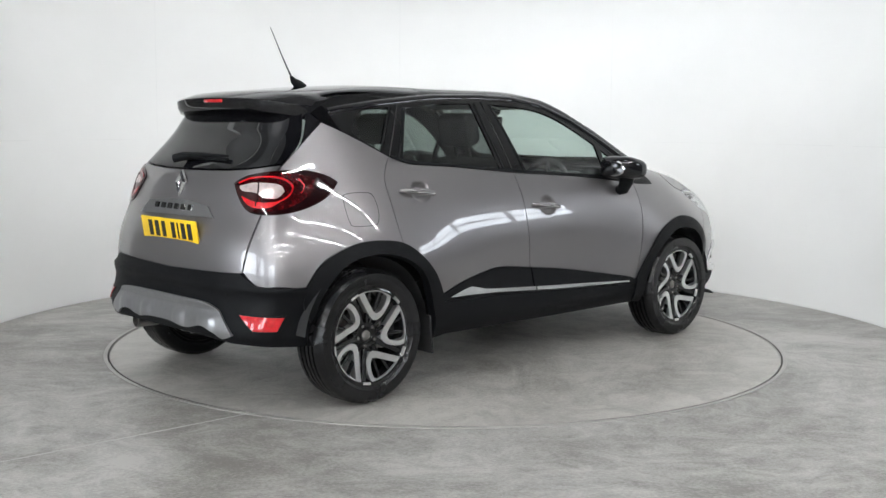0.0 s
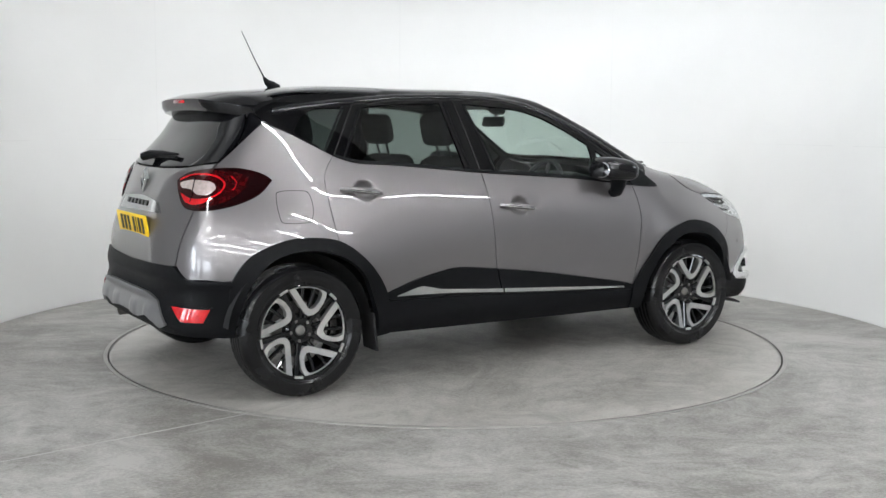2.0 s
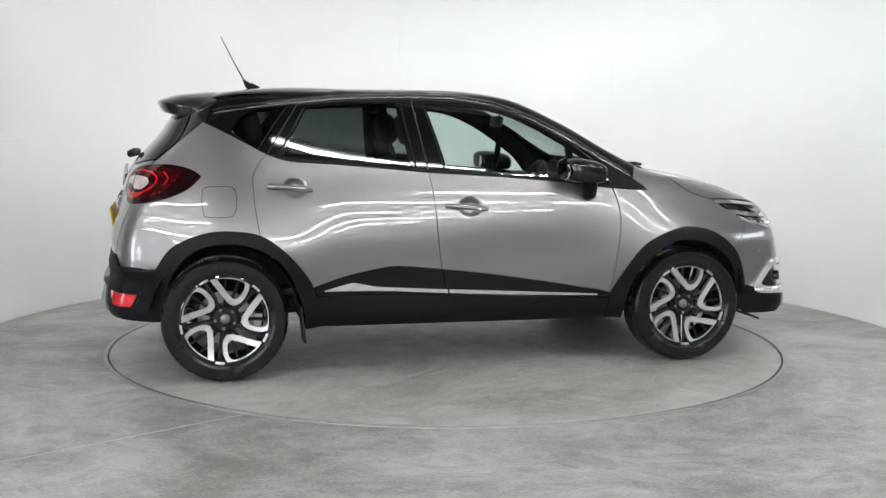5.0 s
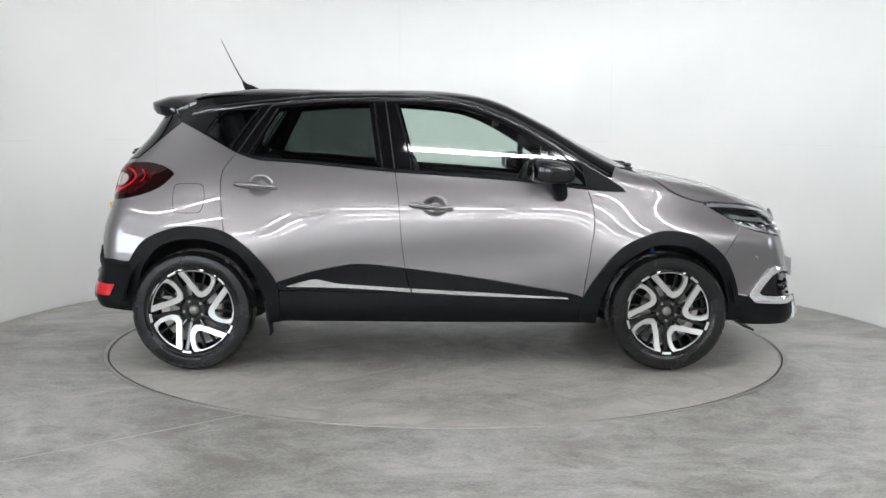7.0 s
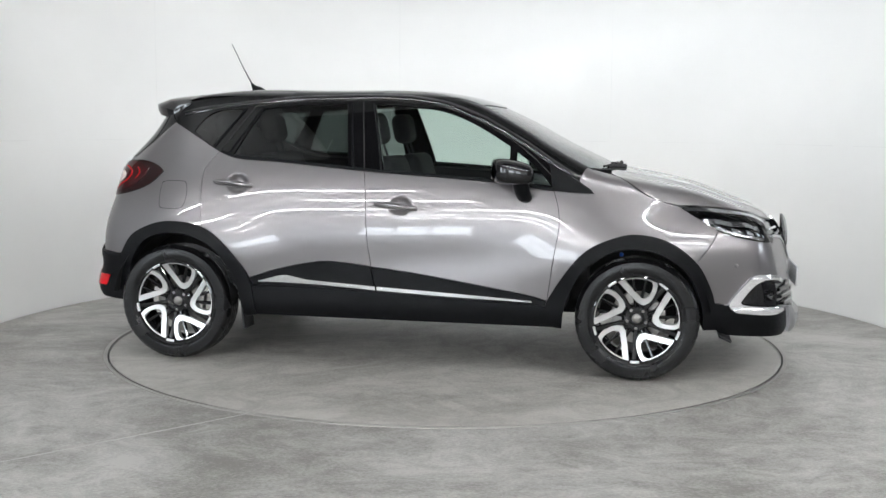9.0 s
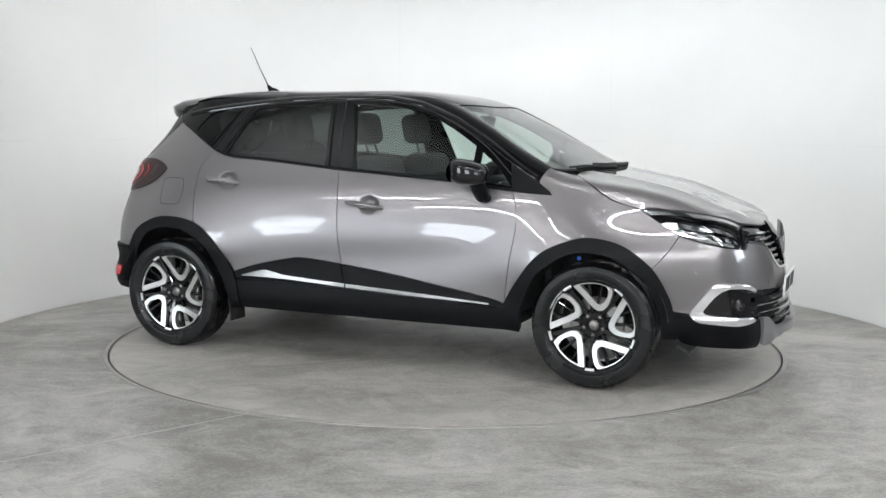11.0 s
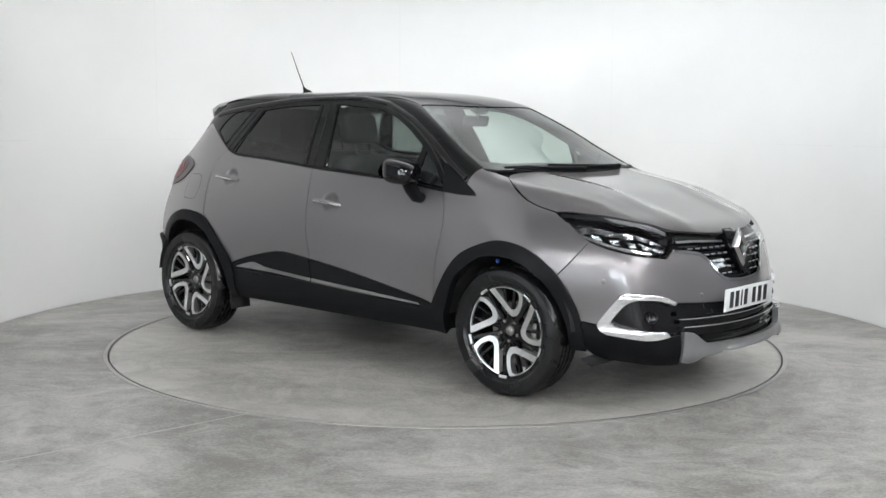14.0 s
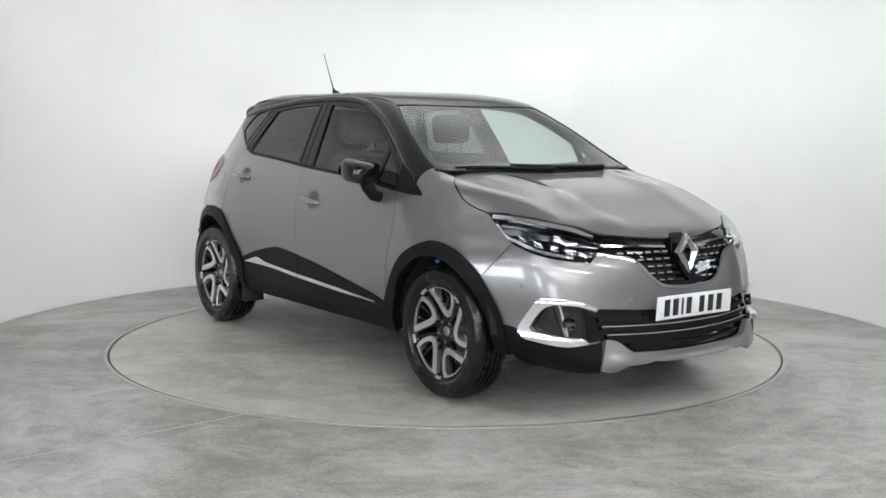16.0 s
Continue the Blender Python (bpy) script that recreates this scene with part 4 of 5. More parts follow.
def build_front():
    wing_gap = SEAM_SHEET
    arch = sheet(NOSE, [S(1.60, 0.635), S(1.665, 0.52), S(1.70, 0.42)])
    low = [arch[-1], (-0.732, 0.408)]
    half = [GRILLE_V, [(-0.426, 0.757), (-0.458, 0.722)], HL_LOW[:5], wing_gap, arch, low, [(-0.732, 0.405), (-0.700, 0.48), (-0.658, 0.556)],
            rev(C_OUT), [(-0.436, 0.518), (-0.208, 0.502), (0.0, 0.497)]]
    other = [mirror_phi(r) for r in reversed(half)]
    panel("front_bumper", M_PAINT, car, NOSE, [half[0]] + half[1:] + other, both=False, step=0.028, label="grey metallic front bumper skin")
    # black lower bumper
    b_half = [[(-0.425, 0.372), (-0.479, 0.362), (-0.562, 0.350), (-0.695, 0.365)], [(-0.695, 0.365), (-0.732, 0.403)], [(-0.732, 0.403), arch[-1]],
              [arch[-1], sheet(NOSE, [S(1.70, 0.30)])[0]], [sheet(NOSE, [S(1.70, 0.30)])[0], (-0.72, 0.245), (-0.60, 0.225), (-0.425, 0.222)]]
    panel("lower_bumper", M_PLASTIC, car, NOSE, b_half, label="textured black lower front bumper", gap=0.001)
    # lower grille: dark backing with level slats
    g_half = [[(0.0, 0.495), (-0.208, 0.500), (-0.436, 0.516)], [(-0.436, 0.516), (-0.447, 0.505), (-0.596, 0.540)], [(-0.596, 0.540), (-0.660, 0.48), (-0.686, 0.423)], [(-0.686, 0.423), (-0.496, 0.388), (-0.40, 0.365), (-0.31, 0.31), (0.0, 0.30)]]
    panel("lower_grille", M_RIMBLK, car, NOSE, g_half + [mirror_phi(r) for r in reversed(g_half)], both=False, lift=-0.035, thick=0.0, gap=0.0, label="black slatted lower air intake")
    for z, w, a in ((0.470, 0.020, 0.43), (0.430, 0.014, 0.42), (0.392, 0.016, 0.40), (0.352, 0.012, 0.31)):
        panel("slat", M_RIMBLK, car, NOSE, ribbon([(-a, z), (-a / 2, z - 0.004), (0, z - 0.006), (a / 2, z - 0.004), (a, z)], w), both=False, lift=-0.012, thick=0.02, gap=0.0, step=0.05)
    for z, a in ((0.440, 0.42), (0.402, 0.40)):
        panel("bright_line", M_BRIGHT, car, NOSE, ribbon([(-a, z), (-a / 2, z - 0.004), (0, z - 0.006), (a / 2, z - 0.004), (a, z)], 0.004), both=False, lift=-0.008, thick=0.006, gap=0.0, step=0.05, label="thin bright line on the intake slats")
    # silver skid plate
    sk = [[(0.0, 0.312), (-0.30, 0.318), (-0.325, 0.332)], [(-0.325, 0.332), (-0.373, 0.374), (-0.413, 0.379)], [(-0.413, 0.379), (-0.425, 0.31), (-0.431, 0.249)], [(-0.431, 0.249), (-0.389, 0.240), (-0.33, 0.264)], [(-0.33, 0.264), (-0.259, 0.264), (-0.22, 0.272)], [(-0.22, 0.276), (-0.16, 0.268), (0.0, 0.268)]]
    panel("skid_plate", M_SATIN, car, NOSE, sk + [mirror_phi(r) for r in reversed(sk)], both=False, lift=0.014, thick=0.03, gap=0.0, label="satin silver front skid plate",
          step=0.012, shape=lambda q, p: 0.012 * np.exp(-((np.abs(q[:, 0]) - 0.36) / 0.045) ** 2) * np.exp(-((q[:, 1] - 0.275) / 0.035) ** 2) - 0.012 * np.exp(-((q[:, 1] - 0.292) / 0.012) ** 2) * np.exp(-(q[:, 0] / 0.22) ** 4))
    # chrome bracket round the fog lamp
    panel("fog_lamp_surround", M_BRIGHT, car, NOSE, [C_OUT, C_OUT2, C_OUT3, [(-0.479, 0.365), (-0.496, 0.388)], C_IN, C_IN2, C_IN3, [(-0.447, 0.505), (-0.436, 0.518)]], lift=0.012, thick=0.03, gap=0.0, step=0.014, edge=0.012, label="bright chrome fog lamp bracket",
                   shape=lambda q, p: 0.007 * np.exp(-((np.abs(q[:, 1] - 0.46) - 0.083) / 0.014) ** 2))
    panel("fog_lamp_recess", M_BLACK, car, NOSE, [rev(C_IN3), rev(C_IN2), rev(C_IN), [(-0.496, 0.388), (-0.47, 0.45), (-0.447, 0.505)]], lift=-0.022, thick=0.0, gap=-0.01, label="gloss black fog lamp recess")
    for s in (1, -1):
        c = Vector(land(NOSE, [(-0.545 * s, 0.455)])[0])
        n = Vector(grad(np.array([c[:]]))[0])
        m = Matrix.Translation(c - n * 0.012) @ n.to_track_quat("Z", "Y").to_matrix().to_4x4()
        bm = bmesh.new()
        lathe(bm, [(0.0, -0.006), (0.014, -0.005), (0.022, 0.0), (0.025, 0.008), (0.028, 0.010), (0.030, 0.005), (0.030, -0.02)], 28, m)
        fog = part("fog_lamp", bm, M_RIMBLK, car, "round fog lamp in a black housing")
        bm = bmesh.new()
        lathe(bm, [(0.0, 0.009), (0.014, 0.007), (0.025, 0.003)], 28, m)
        part("lens", bm, M_LENS, fog)
    # upper grille
    full = [mirror_phi(GRILLE_V) + GRILLE_V[1:], [(-0.426, 0.757), (-0.385, 0.812)], GRILLE_TOP + mirror_phi(GRILLE_TOP)[1:], [(0.385, 0.812), (0.426, 0.757)]]
    panel("upper_grille", M_RIMBLK, car, NOSE, full, both=False, lift=-0.022, thick=0.0, gap=-0.006, label="gloss black upper grille")
    panel("grille_trim", M_CHROME, car, NOSE, ribbon(mirror_phi(GRILLE_V) + GRILLE_V[1:], 0.013), both=False, lift=0.006, thick=0.02, gap=0.0, step=0.012, edge=0.01, label="thin chrome strip under the grille")
    panel("grille_bar", M_CHROME, car, NOSE, ribbon([(-0.395, 0.795), (-0.30, 0.795), (-0.20, 0.789), (-0.09, 0.782)], 0.010), lift=0.0, thick=0.014, gap=0.0, step=0.02, label="thin chrome grille bar")
    for k, (z, a) in enumerate(((0.760, 0.36), (0.728, 0.26), (0.696, 0.235), (0.664, 0.21), (0.632, 0.175))):
        panel("grille_slat", M_BLACK, car, NOSE, ribbon([(-a, z + 0.004), (-a / 2, z), (0.0, z - 0.003), (a / 2, z), (a, z + 0.004)], 0.014), both=False, lift=-0.005, thick=0.014, gap=0.0, step=0.05)
        # small bright studs on the slats
        m = int((a - 0.07) / 0.045)
        for i in range(m):
            f = 0.085 + i * 0.045
            panel("stud", M_SATIN, car, NOSE, ribbon([(-f, z + 0.002), (-f - 0.026, z + 0.003)], 0.005), lift=-0.002, thick=0.006, gap=0.0, step=0.03, edge=0.03)
    # badge: plain bright diamond ring on a black shield
    def diamond(w, h, t, x0, mname, material, hole, lab):
        bm = bmesh.new()
        o = [(0, h), (w, 0.01), (0, -h), (-w, 0.01)]
        i = [(0, h * hole), (w * hole * 0.8, 0.01), (0, -h * hole), (-w * hole * 0.8, 0.01)]
        rows = []
        for pts, x in ((o, 0.0), ([(y * 0.97, z * 0.97) for y, z in o], t), ([((a + c) / 2, (b + d) / 2) for (a, b), (c, d) in zip(o, i)], t * 1.9), (i, t), (i, 0.0)):
            rows.append([bm.verts.new((x0[0] + x * x0[3] - 0.12 * z * x0[3], x0[1] + y, x0[2] + z)) for y, z in pts])
        for a, b in zip(rows, rows[1:]):
            for k in range(4):
                bm.faces.new((a[k], a[(k + 1) % 4], b[(k + 1) % 4], b[k]))
        return part(mname, bm, material, car, lab, smooth=False)
    panel("badge_shield", M_BLACK, car, NOSE, [[(-0.036, 0.832), (0.036, 0.832)], [(0.036, 0.832), (0.074, 0.755)], [(0.074, 0.755), (0.016, 0.634), (-0.016, 0.634), (-0.074, 0.755)], [(-0.074, 0.755), (-0.036, 0.832)]], both=False, lift=0.010, thick=0.04, gap=0.0, label="gloss black badge carrier")
    diamond(0.080, 0.100, 0.014, (2.118, 0.0, 0.745, 1.0), "front_badge", M_BADGE, 0.45, "plain chrome diamond badge")
    diamond(0.048, 0.070, 0.010, (-1.814, 0.0, 1.045, -1.0), "rear_badge", M_CHROME, 0.45, "plain chrome diamond badge")
    # headlights
    hl = [HL_TOP, HL_IN, HL_LOW]
    heads = panel("headlight", M_RIMBLK, car, NOSE, hl, lift=-0.045, thick=0.0, gap=-0.008, step=0.02, label="headlight with bright LED units in a black housing")
    for o in panel("lens", M_LENS, heads, NOSE, hl, lift=0.003, thick=0.0, gap=0.001, step=0.02, label="clear headlight cover"):
        o.visible_shadow = False
    panel("chrome_line", M_CHROME, heads, NOSE, ribbon([(-0.885, 0.914), (-0.75, 0.909), (-0.60, 0.890), (-0.50, 0.868), (-0.43, 0.835)], 0.018), lift=-0.006, thick=0.02, gap=0.0, step=0.01, edge=0.02)
    panel("reflector", M_BADGE, heads, NOSE, [[(-0.84, 0.875), (-0.74, 0.872), (-0.60, 0.852), (-0.50, 0.830)], [(-0.50, 0.830), (-0.47, 0.800)], [(-0.47, 0.800), (-0.60, 0.828), (-0.72, 0.845), (-0.80, 0.845)], [(-0.80, 0.845), (-0.84, 0.875)]], lift=-0.032, thick=0.01, gap=0.0, step=0.01, edge=0.02,
          shape=lambda q, p: 0.006 * np.sin(q[:, 0] * 40))
    panel("light_guide", M_LAMPCLR, heads, NOSE, ribbon([(-0.86, 0.885), (-0.80, 0.83), (-0.755, 0.815), (-0.69, 0.788), (-0.60, 0.765), (-0.52, 0.750)], 0.013), lift=-0.014, thick=0.02, gap=0.0, step=0.01, edge=0.02, label="pale daytime light guide")
    for k, (a, z, w, h) in enumerate(((-0.735, 0.832, 0.036, 0.026), (-0.665, 0.812, 0.038, 0.030), (-0.595, 0.798, 0.038, 0.032), (-0.53, 0.784, 0.036, 0.032), (-0.475, 0.770, 0.030, 0.026))):
        panel("led_unit", M_CHROME, heads, NOSE, [[(a - w / 2, z - h / 2 + 0.01), (a + w / 2, z - h / 2)], [(a + w / 2, z - h / 2), (a + w / 2 - 0.008, z + h / 2 - 0.008)], [(a + w / 2 - 0.008, z + h / 2 - 0.008), (a - w / 2 - 0.004, z + h / 2)], [(a - w / 2 - 0.004, z + h / 2), (a - w / 2, z - h / 2 + 0.01)]],
              lift=-0.028, thick=0.016, gap=0.0, step=0.01, edge=0.02, shape=lambda q, p, a=a, z=z: -0.012 * np.exp(-((q[:, 0] - a) / 0.018) ** 2 - ((q[:, 1] - z) / 0.014) ** 2))


def build_rear():
    bump_side = sheet(TAIL, [S(-1.652, 0.596), S(-1.60, 0.47), S(-1.585, 0.36)])
    half = [[(0.0, 0.640), (-0.175, 0.645), (-0.35, 0.650), (-0.534, 0.655)], [(-0.534, 0.655), (-0.616, 0.602)], [(-0.616, 0.602), (-0.75, 0.594), bump_side[0]], bump_side,
            [bump_side[-1], (-0.80, 0.315), (-0.62, 0.33), (-0.50, 0.33)], [(-0.50, 0.33), (-0.30, 0.345), (0.0, 0.345)]]
    panel("rear_bumper", M_PLASTIC, car, TAIL, half + [mirror_phi(r) for r in reversed(half)], both=False, lift=0.008, thick=0.03, label="textured black rear bumper", gap=0.001,
          shape=lambda q, p: 0.012 * np.exp(-((q[:, 1] - 0.585) / 0.03) ** 2))
    sk = [[(0.0, 0.503), (-0.20, 0.503), (-0.350, 0.498), (-0.436, 0.472)], [(-0.436, 0.472), (-0.518, 0.372)], [(-0.518, 0.372), (-0.46, 0.352), (-0.416, 0.372), (-0.36, 0.392), (-0.313, 0.392)], [(-0.313, 0.392), (-0.22, 0.372), (-0.133, 0.382), (0.0, 0.385)]]
    panel("rear_skid_plate", M_SATIN, car, TAIL, sk + [mirror_phi(r) for r in reversed(sk)], both=False, lift=0.018, thick=0.03, gap=0.0, step=0.014, label="satin silver rear skid plate",
          shape=lambda q, p: 0.020 * sstep(q[:, 1], 0.462, 0.492) + 0.008 * (1 - sstep(q[:, 1], 0.42, 0.46)) * (np.exp(-((np.abs(q[:, 0]) - 0.36) / 0.05) ** 4) + np.exp(-((np.abs(q[:, 0]) - 0.15) / 0.045) ** 4)))
    fogs = panel("rear_fog_recess", M_PLASTIC, car, TAIL, [[(-0.535, 0.470), (-0.735, 0.468)], [(-0.735, 0.468), (-0.705, 0.388)], [(-0.705, 0.388), (-0.60, 0.390)], [(-0.60, 0.390), (-0.535, 0.470)]], lift=0.011, thick=0.01, gap=0.0, step=0.02)
    panel("rear_fog_lamp", M_RED, fogs, TAIL, [[(-0.547, 0.462), (-0.722, 0.460)], [(-0.722, 0.460), (-0.695, 0.397)], [(-0.695, 0.397), (-0.612, 0.399)], [(-0.612, 0.399), (-0.547, 0.462)]], lift=0.015, thick=0.012, gap=0.0, step=0.02, label="bright red reflector lamp")
    tl = [[(-0.441, 1.062), (-0.508, 1.096), (-0.620, 1.117), (-0.754, 1.127), (-0.846, 1.115), (-0.918, 1.092), (-0.958, 1.067)], [(-0.958, 1.067), (-0.906, 1.003), (-0.818, 0.956), (-0.712, 0.928), (-0.590, 0.924), (-0.528, 0.946), (-0.479, 0.999), (-0.441, 1.062)]]
    lamps = panel("tail_light", M_DARKRED, car, TAIL, tl, lift=0.006, thick=0.03, gap=0.0, step=0.018, edge=0.014, label="smoked dark red wraparound tail light")
    panel("red_band", M_RED, lamps, TAIL, ribbon([(-0.475, 1.063), (-0.54, 1.085), (-0.63, 1.094), (-0.70, 1.083), (-0.74, 1.05), (-0.725, 1.005), (-0.66, 0.972), (-0.58, 0.962), (-0.53, 0.978)], 0.007), lift=0.010, thick=0.006, gap=0.0, step=0.012, edge=0.012, label="glossy red light band")
    panel("clear_lamp", M_LAMPRED, lamps, TAIL, [[(-0.482, 1.050), (-0.567, 1.066), (-0.680, 1.060), (-0.709, 1.028)], [(-0.709, 1.028), (-0.680, 0.998), (-0.62, 1.000)], [(-0.62, 1.000), (-0.575, 1.022), (-0.50, 1.028), (-0.482, 1.050)]], lift=0.009, thick=0.006, gap=0.0, step=0.012, edge=0.012, label="clear reversing and indicator lens")
    panel("red_zone", M_REDMIX, lamps, TAIL, [[(-0.46, 1.060), (-0.54, 1.095), (-0.66, 1.112), (-0.76, 1.108), (-0.84, 1.085)], [(-0.84, 1.085), (-0.83, 1.03), (-0.77, 0.975), (-0.70, 0.945), (-0.60, 0.938), (-0.53, 0.958), (-0.485, 1.010), (-0.46, 1.060)]], lift=0.0075, thick=0.004, gap=0.0, step=0.014, edge=0.012, label="faceted red lens")
    panel("lower_lobe", M_RED, lamps, TAIL, [[(-0.50, 1.005), (-0.56, 0.985), (-0.62, 0.978), (-0.70, 0.985)], [(-0.70, 0.985), (-0.66, 0.958), (-0.60, 0.950), (-0.54, 0.966), (-0.50, 1.005)]], lift=0.0095, thick=0.006, gap=0.0, step=0.012, edge=0.012, label="bright red lower lens")
    panel("divider", M_DARKRED, lamps, TAIL, ribbon([(-0.588, 1.078), (-0.592, 1.03), (-0.585, 0.96)], 0.006), lift=0.011, thick=0.006, gap=0.0, step=0.012, edge=0.02)
    # a glint on the smoked lens, put in as a thin red strip
    panel("red_glint", M_RED, lamps, TAIL, ribbon([(-0.76, 1.085), (-0.79, 1.055), (-0.78, 1.02)], 0.006, 0.003), lift=0.010, thick=0.005, gap=0.0, step=0.012)
    # number-plate garnish: bright strip with raised plain blocks
    panel("tailgate_garnish", M_CHROME, car, TAIL, [[(0.285, 0.952), (0.10, 0.966), (-0.10, 0.966), (-0.285, 0.946)], [(-0.285, 0.946), (-0.345, 0.893)], [(-0.345, 0.893), (0.0, 0.892), (0.345, 0.885)], [(0.345, 0.885), (0.285, 0.952)]], both=False, lift=0.012, thick=0.02, gap=0.0, label="chrome handle strip over the number plate")
    for k in range(6):
        a = 0.20 - k * 0.066
        panel("letter_block", M_RIMBLK, car, TAIL, [[(a, 0.945), (a - 0.032, 0.945)], [(a - 0.032, 0.945), (a - 0.032, 0.918)], [(a - 0.032, 0.918), (a, 0.918)], [(a, 0.918), (a, 0.945)]], both=False, lift=0.017, thick=0.004, gap=0.0, step=0.05, edge=0.03)
    # spoiler
    bm = bmesh.new()
    rows = []
    for i in range(25):
        y = -0.54 + 1.08 * i / 24
        u = (abs(y) / 0.54)
        x0 = -1.32
        zr = float(cabin_z(np.array(x0), np.array(y))) - 0.035 * u ** 8
        xt = -1.630 + 0.05 * u ** 3 + 0.15 * u ** 8
        k = (x0 - xt) / 0.31
        e = 1 - 0.15 * u ** 6
        zt = 1.478 - 0.030 * u ** 2.6 - 0.02 * u ** 10
        prof = [(x0, zr + 0.003), (x0 - 0.10 * k, zr - 0.004), (x0 - 0.21 * k, (zr + zt) / 2 + 0.006), (xt + 0.01, zt), (xt, zt - 0.006), (xt + 0.004, zt - 0.042 * e), (xt + 0.022 * k, zt - 0.066 * e), (xt + 0.085 * k, zt - 0.085 * e), (x0 - 0.03, zt - 0.10 * e)]
        rows.append([bm.verts.new((x, y, z)) for x, z in prof])
    for a, b in zip(rows, rows[1:]):
        for k in range(len(a) - 1):
            bm.faces.new((a[k], a[k + 1], b[k + 1], b[k]))
    bm.faces.new(rows[0])
    bm.faces.new(rows[-1][::-1])
    sp = part("spoiler", bm, M_BLACK, car, "gloss black roof spoiler")
    bm = bmesh.new()
    box(bm, (0.016, 0.17, 0.018), (-1.624, 0, 1.457), bevel=0.004)
    part("brake_light", bm, M_RED, sp, "red high brake light")
    # rear wiper
    bm = bmesh.new()
    tube(bm, [(-1.80, 0.10, 1.165), (-1.765, 0.06, 1.178), (-1.745, -0.08, 1.188), (-1.735, -0.29, 1.187)], [0.022, 0.024, 0.014, 0.006], 10)
    tube(bm, [(-1.745, 0.16, 1.170), (-1.742, -0.30, 1.172)], 0.007, 8)
    part("rear_wiper", bm, M_PLASTIC, car, "black rear wiper arm and blade")
    # aerial
    bm = bmesh.new()
    tube(bm, [(-1.06, 0, 1.540), (-1.10, 0, 1.556), (-1.125, 0, 1.572), (-1.145, 0, 1.598)], [0.022, 0.026, 0.018, 0.007], 14)
    tube(bm, [(-1.14, 0, 1.592), (-1.20, 0, 1.70), (-1.272, 0, 1.845)], [0.0045, 0.003, 0.002], 8)
    part("aerial", bm, M_PLASTIC, car, "black whip aerial")
    # tow of the exhaust and floor under the car
    bm = bmesh.new()
    lathe(bm, [(0.03, 0), (0.033, 0.002), (0.033, 0.16), (0.028, 0.16), (0.028, 0.0)], 20, pose(-1.86, 0.42, 0.30, 0, 90, 0))
    part("exhaust_pipe", bm, M_DISKBR, car, "steel exhaust pipe")


def build_sensors():
    for view, a, z, lift in ((TAIL, -0.47, 0.555, 0.012), (TAIL, -0.20, 0.565, 0.012), (NOSE, -0.30, 0.545, 0.001), (NOSE, -0.72, 0.62, 0.001)):
        for s in (1, -1):
            c = Vector(land(view, [(a * s, z)])[0])
            n = Vector(grad(np.array([c[:]]))[0])
            bm = bmesh.new()
            lathe(bm, [(0.0, 0.002), (0.009, 0.002), (0.0115, 0.0005), (0.0115, -0.01)], 20, Matrix.Translation(c + n * lift) @ n.to_track_quat("Z", "Y").to_matrix().to_4x4())
            part("parking_sensor", bm, M_PLASTIC if view is TAIL else M_PAINT, car, "small round parking sensor")


def plate(at, tilt, way, material, lab):
    ob_bm = bmesh.new()
    box(ob_bm, (0.008, 0.52, 0.111), (0, 0, 0), bevel=0.003)
    m = pose(*at, 0, tilt, 0)
    bmesh.ops.transform(ob_bm, matrix=m, verts=ob_bm.verts)
    ob = part("number_plate", ob_bm, material, car, lab)
    # the seven characters stand as plain bars
    xs = [-0.195, -0.137, -0.090, -0.045, 0.045, 0.108, 0.170]
    ws = [0.036, 0.036, 0.012, 0.034, 0.034, 0.036, 0.036]
    for x, w in zip(xs, ws):
        bm = bmesh.new()
        box(bm, (0.002, w, 0.079), (way * 0.005, x, 0))
        bmesh.ops.transform(bm, matrix=m, verts=bm.verts)
        part("bar", bm, M_INK, ob)
    return ob


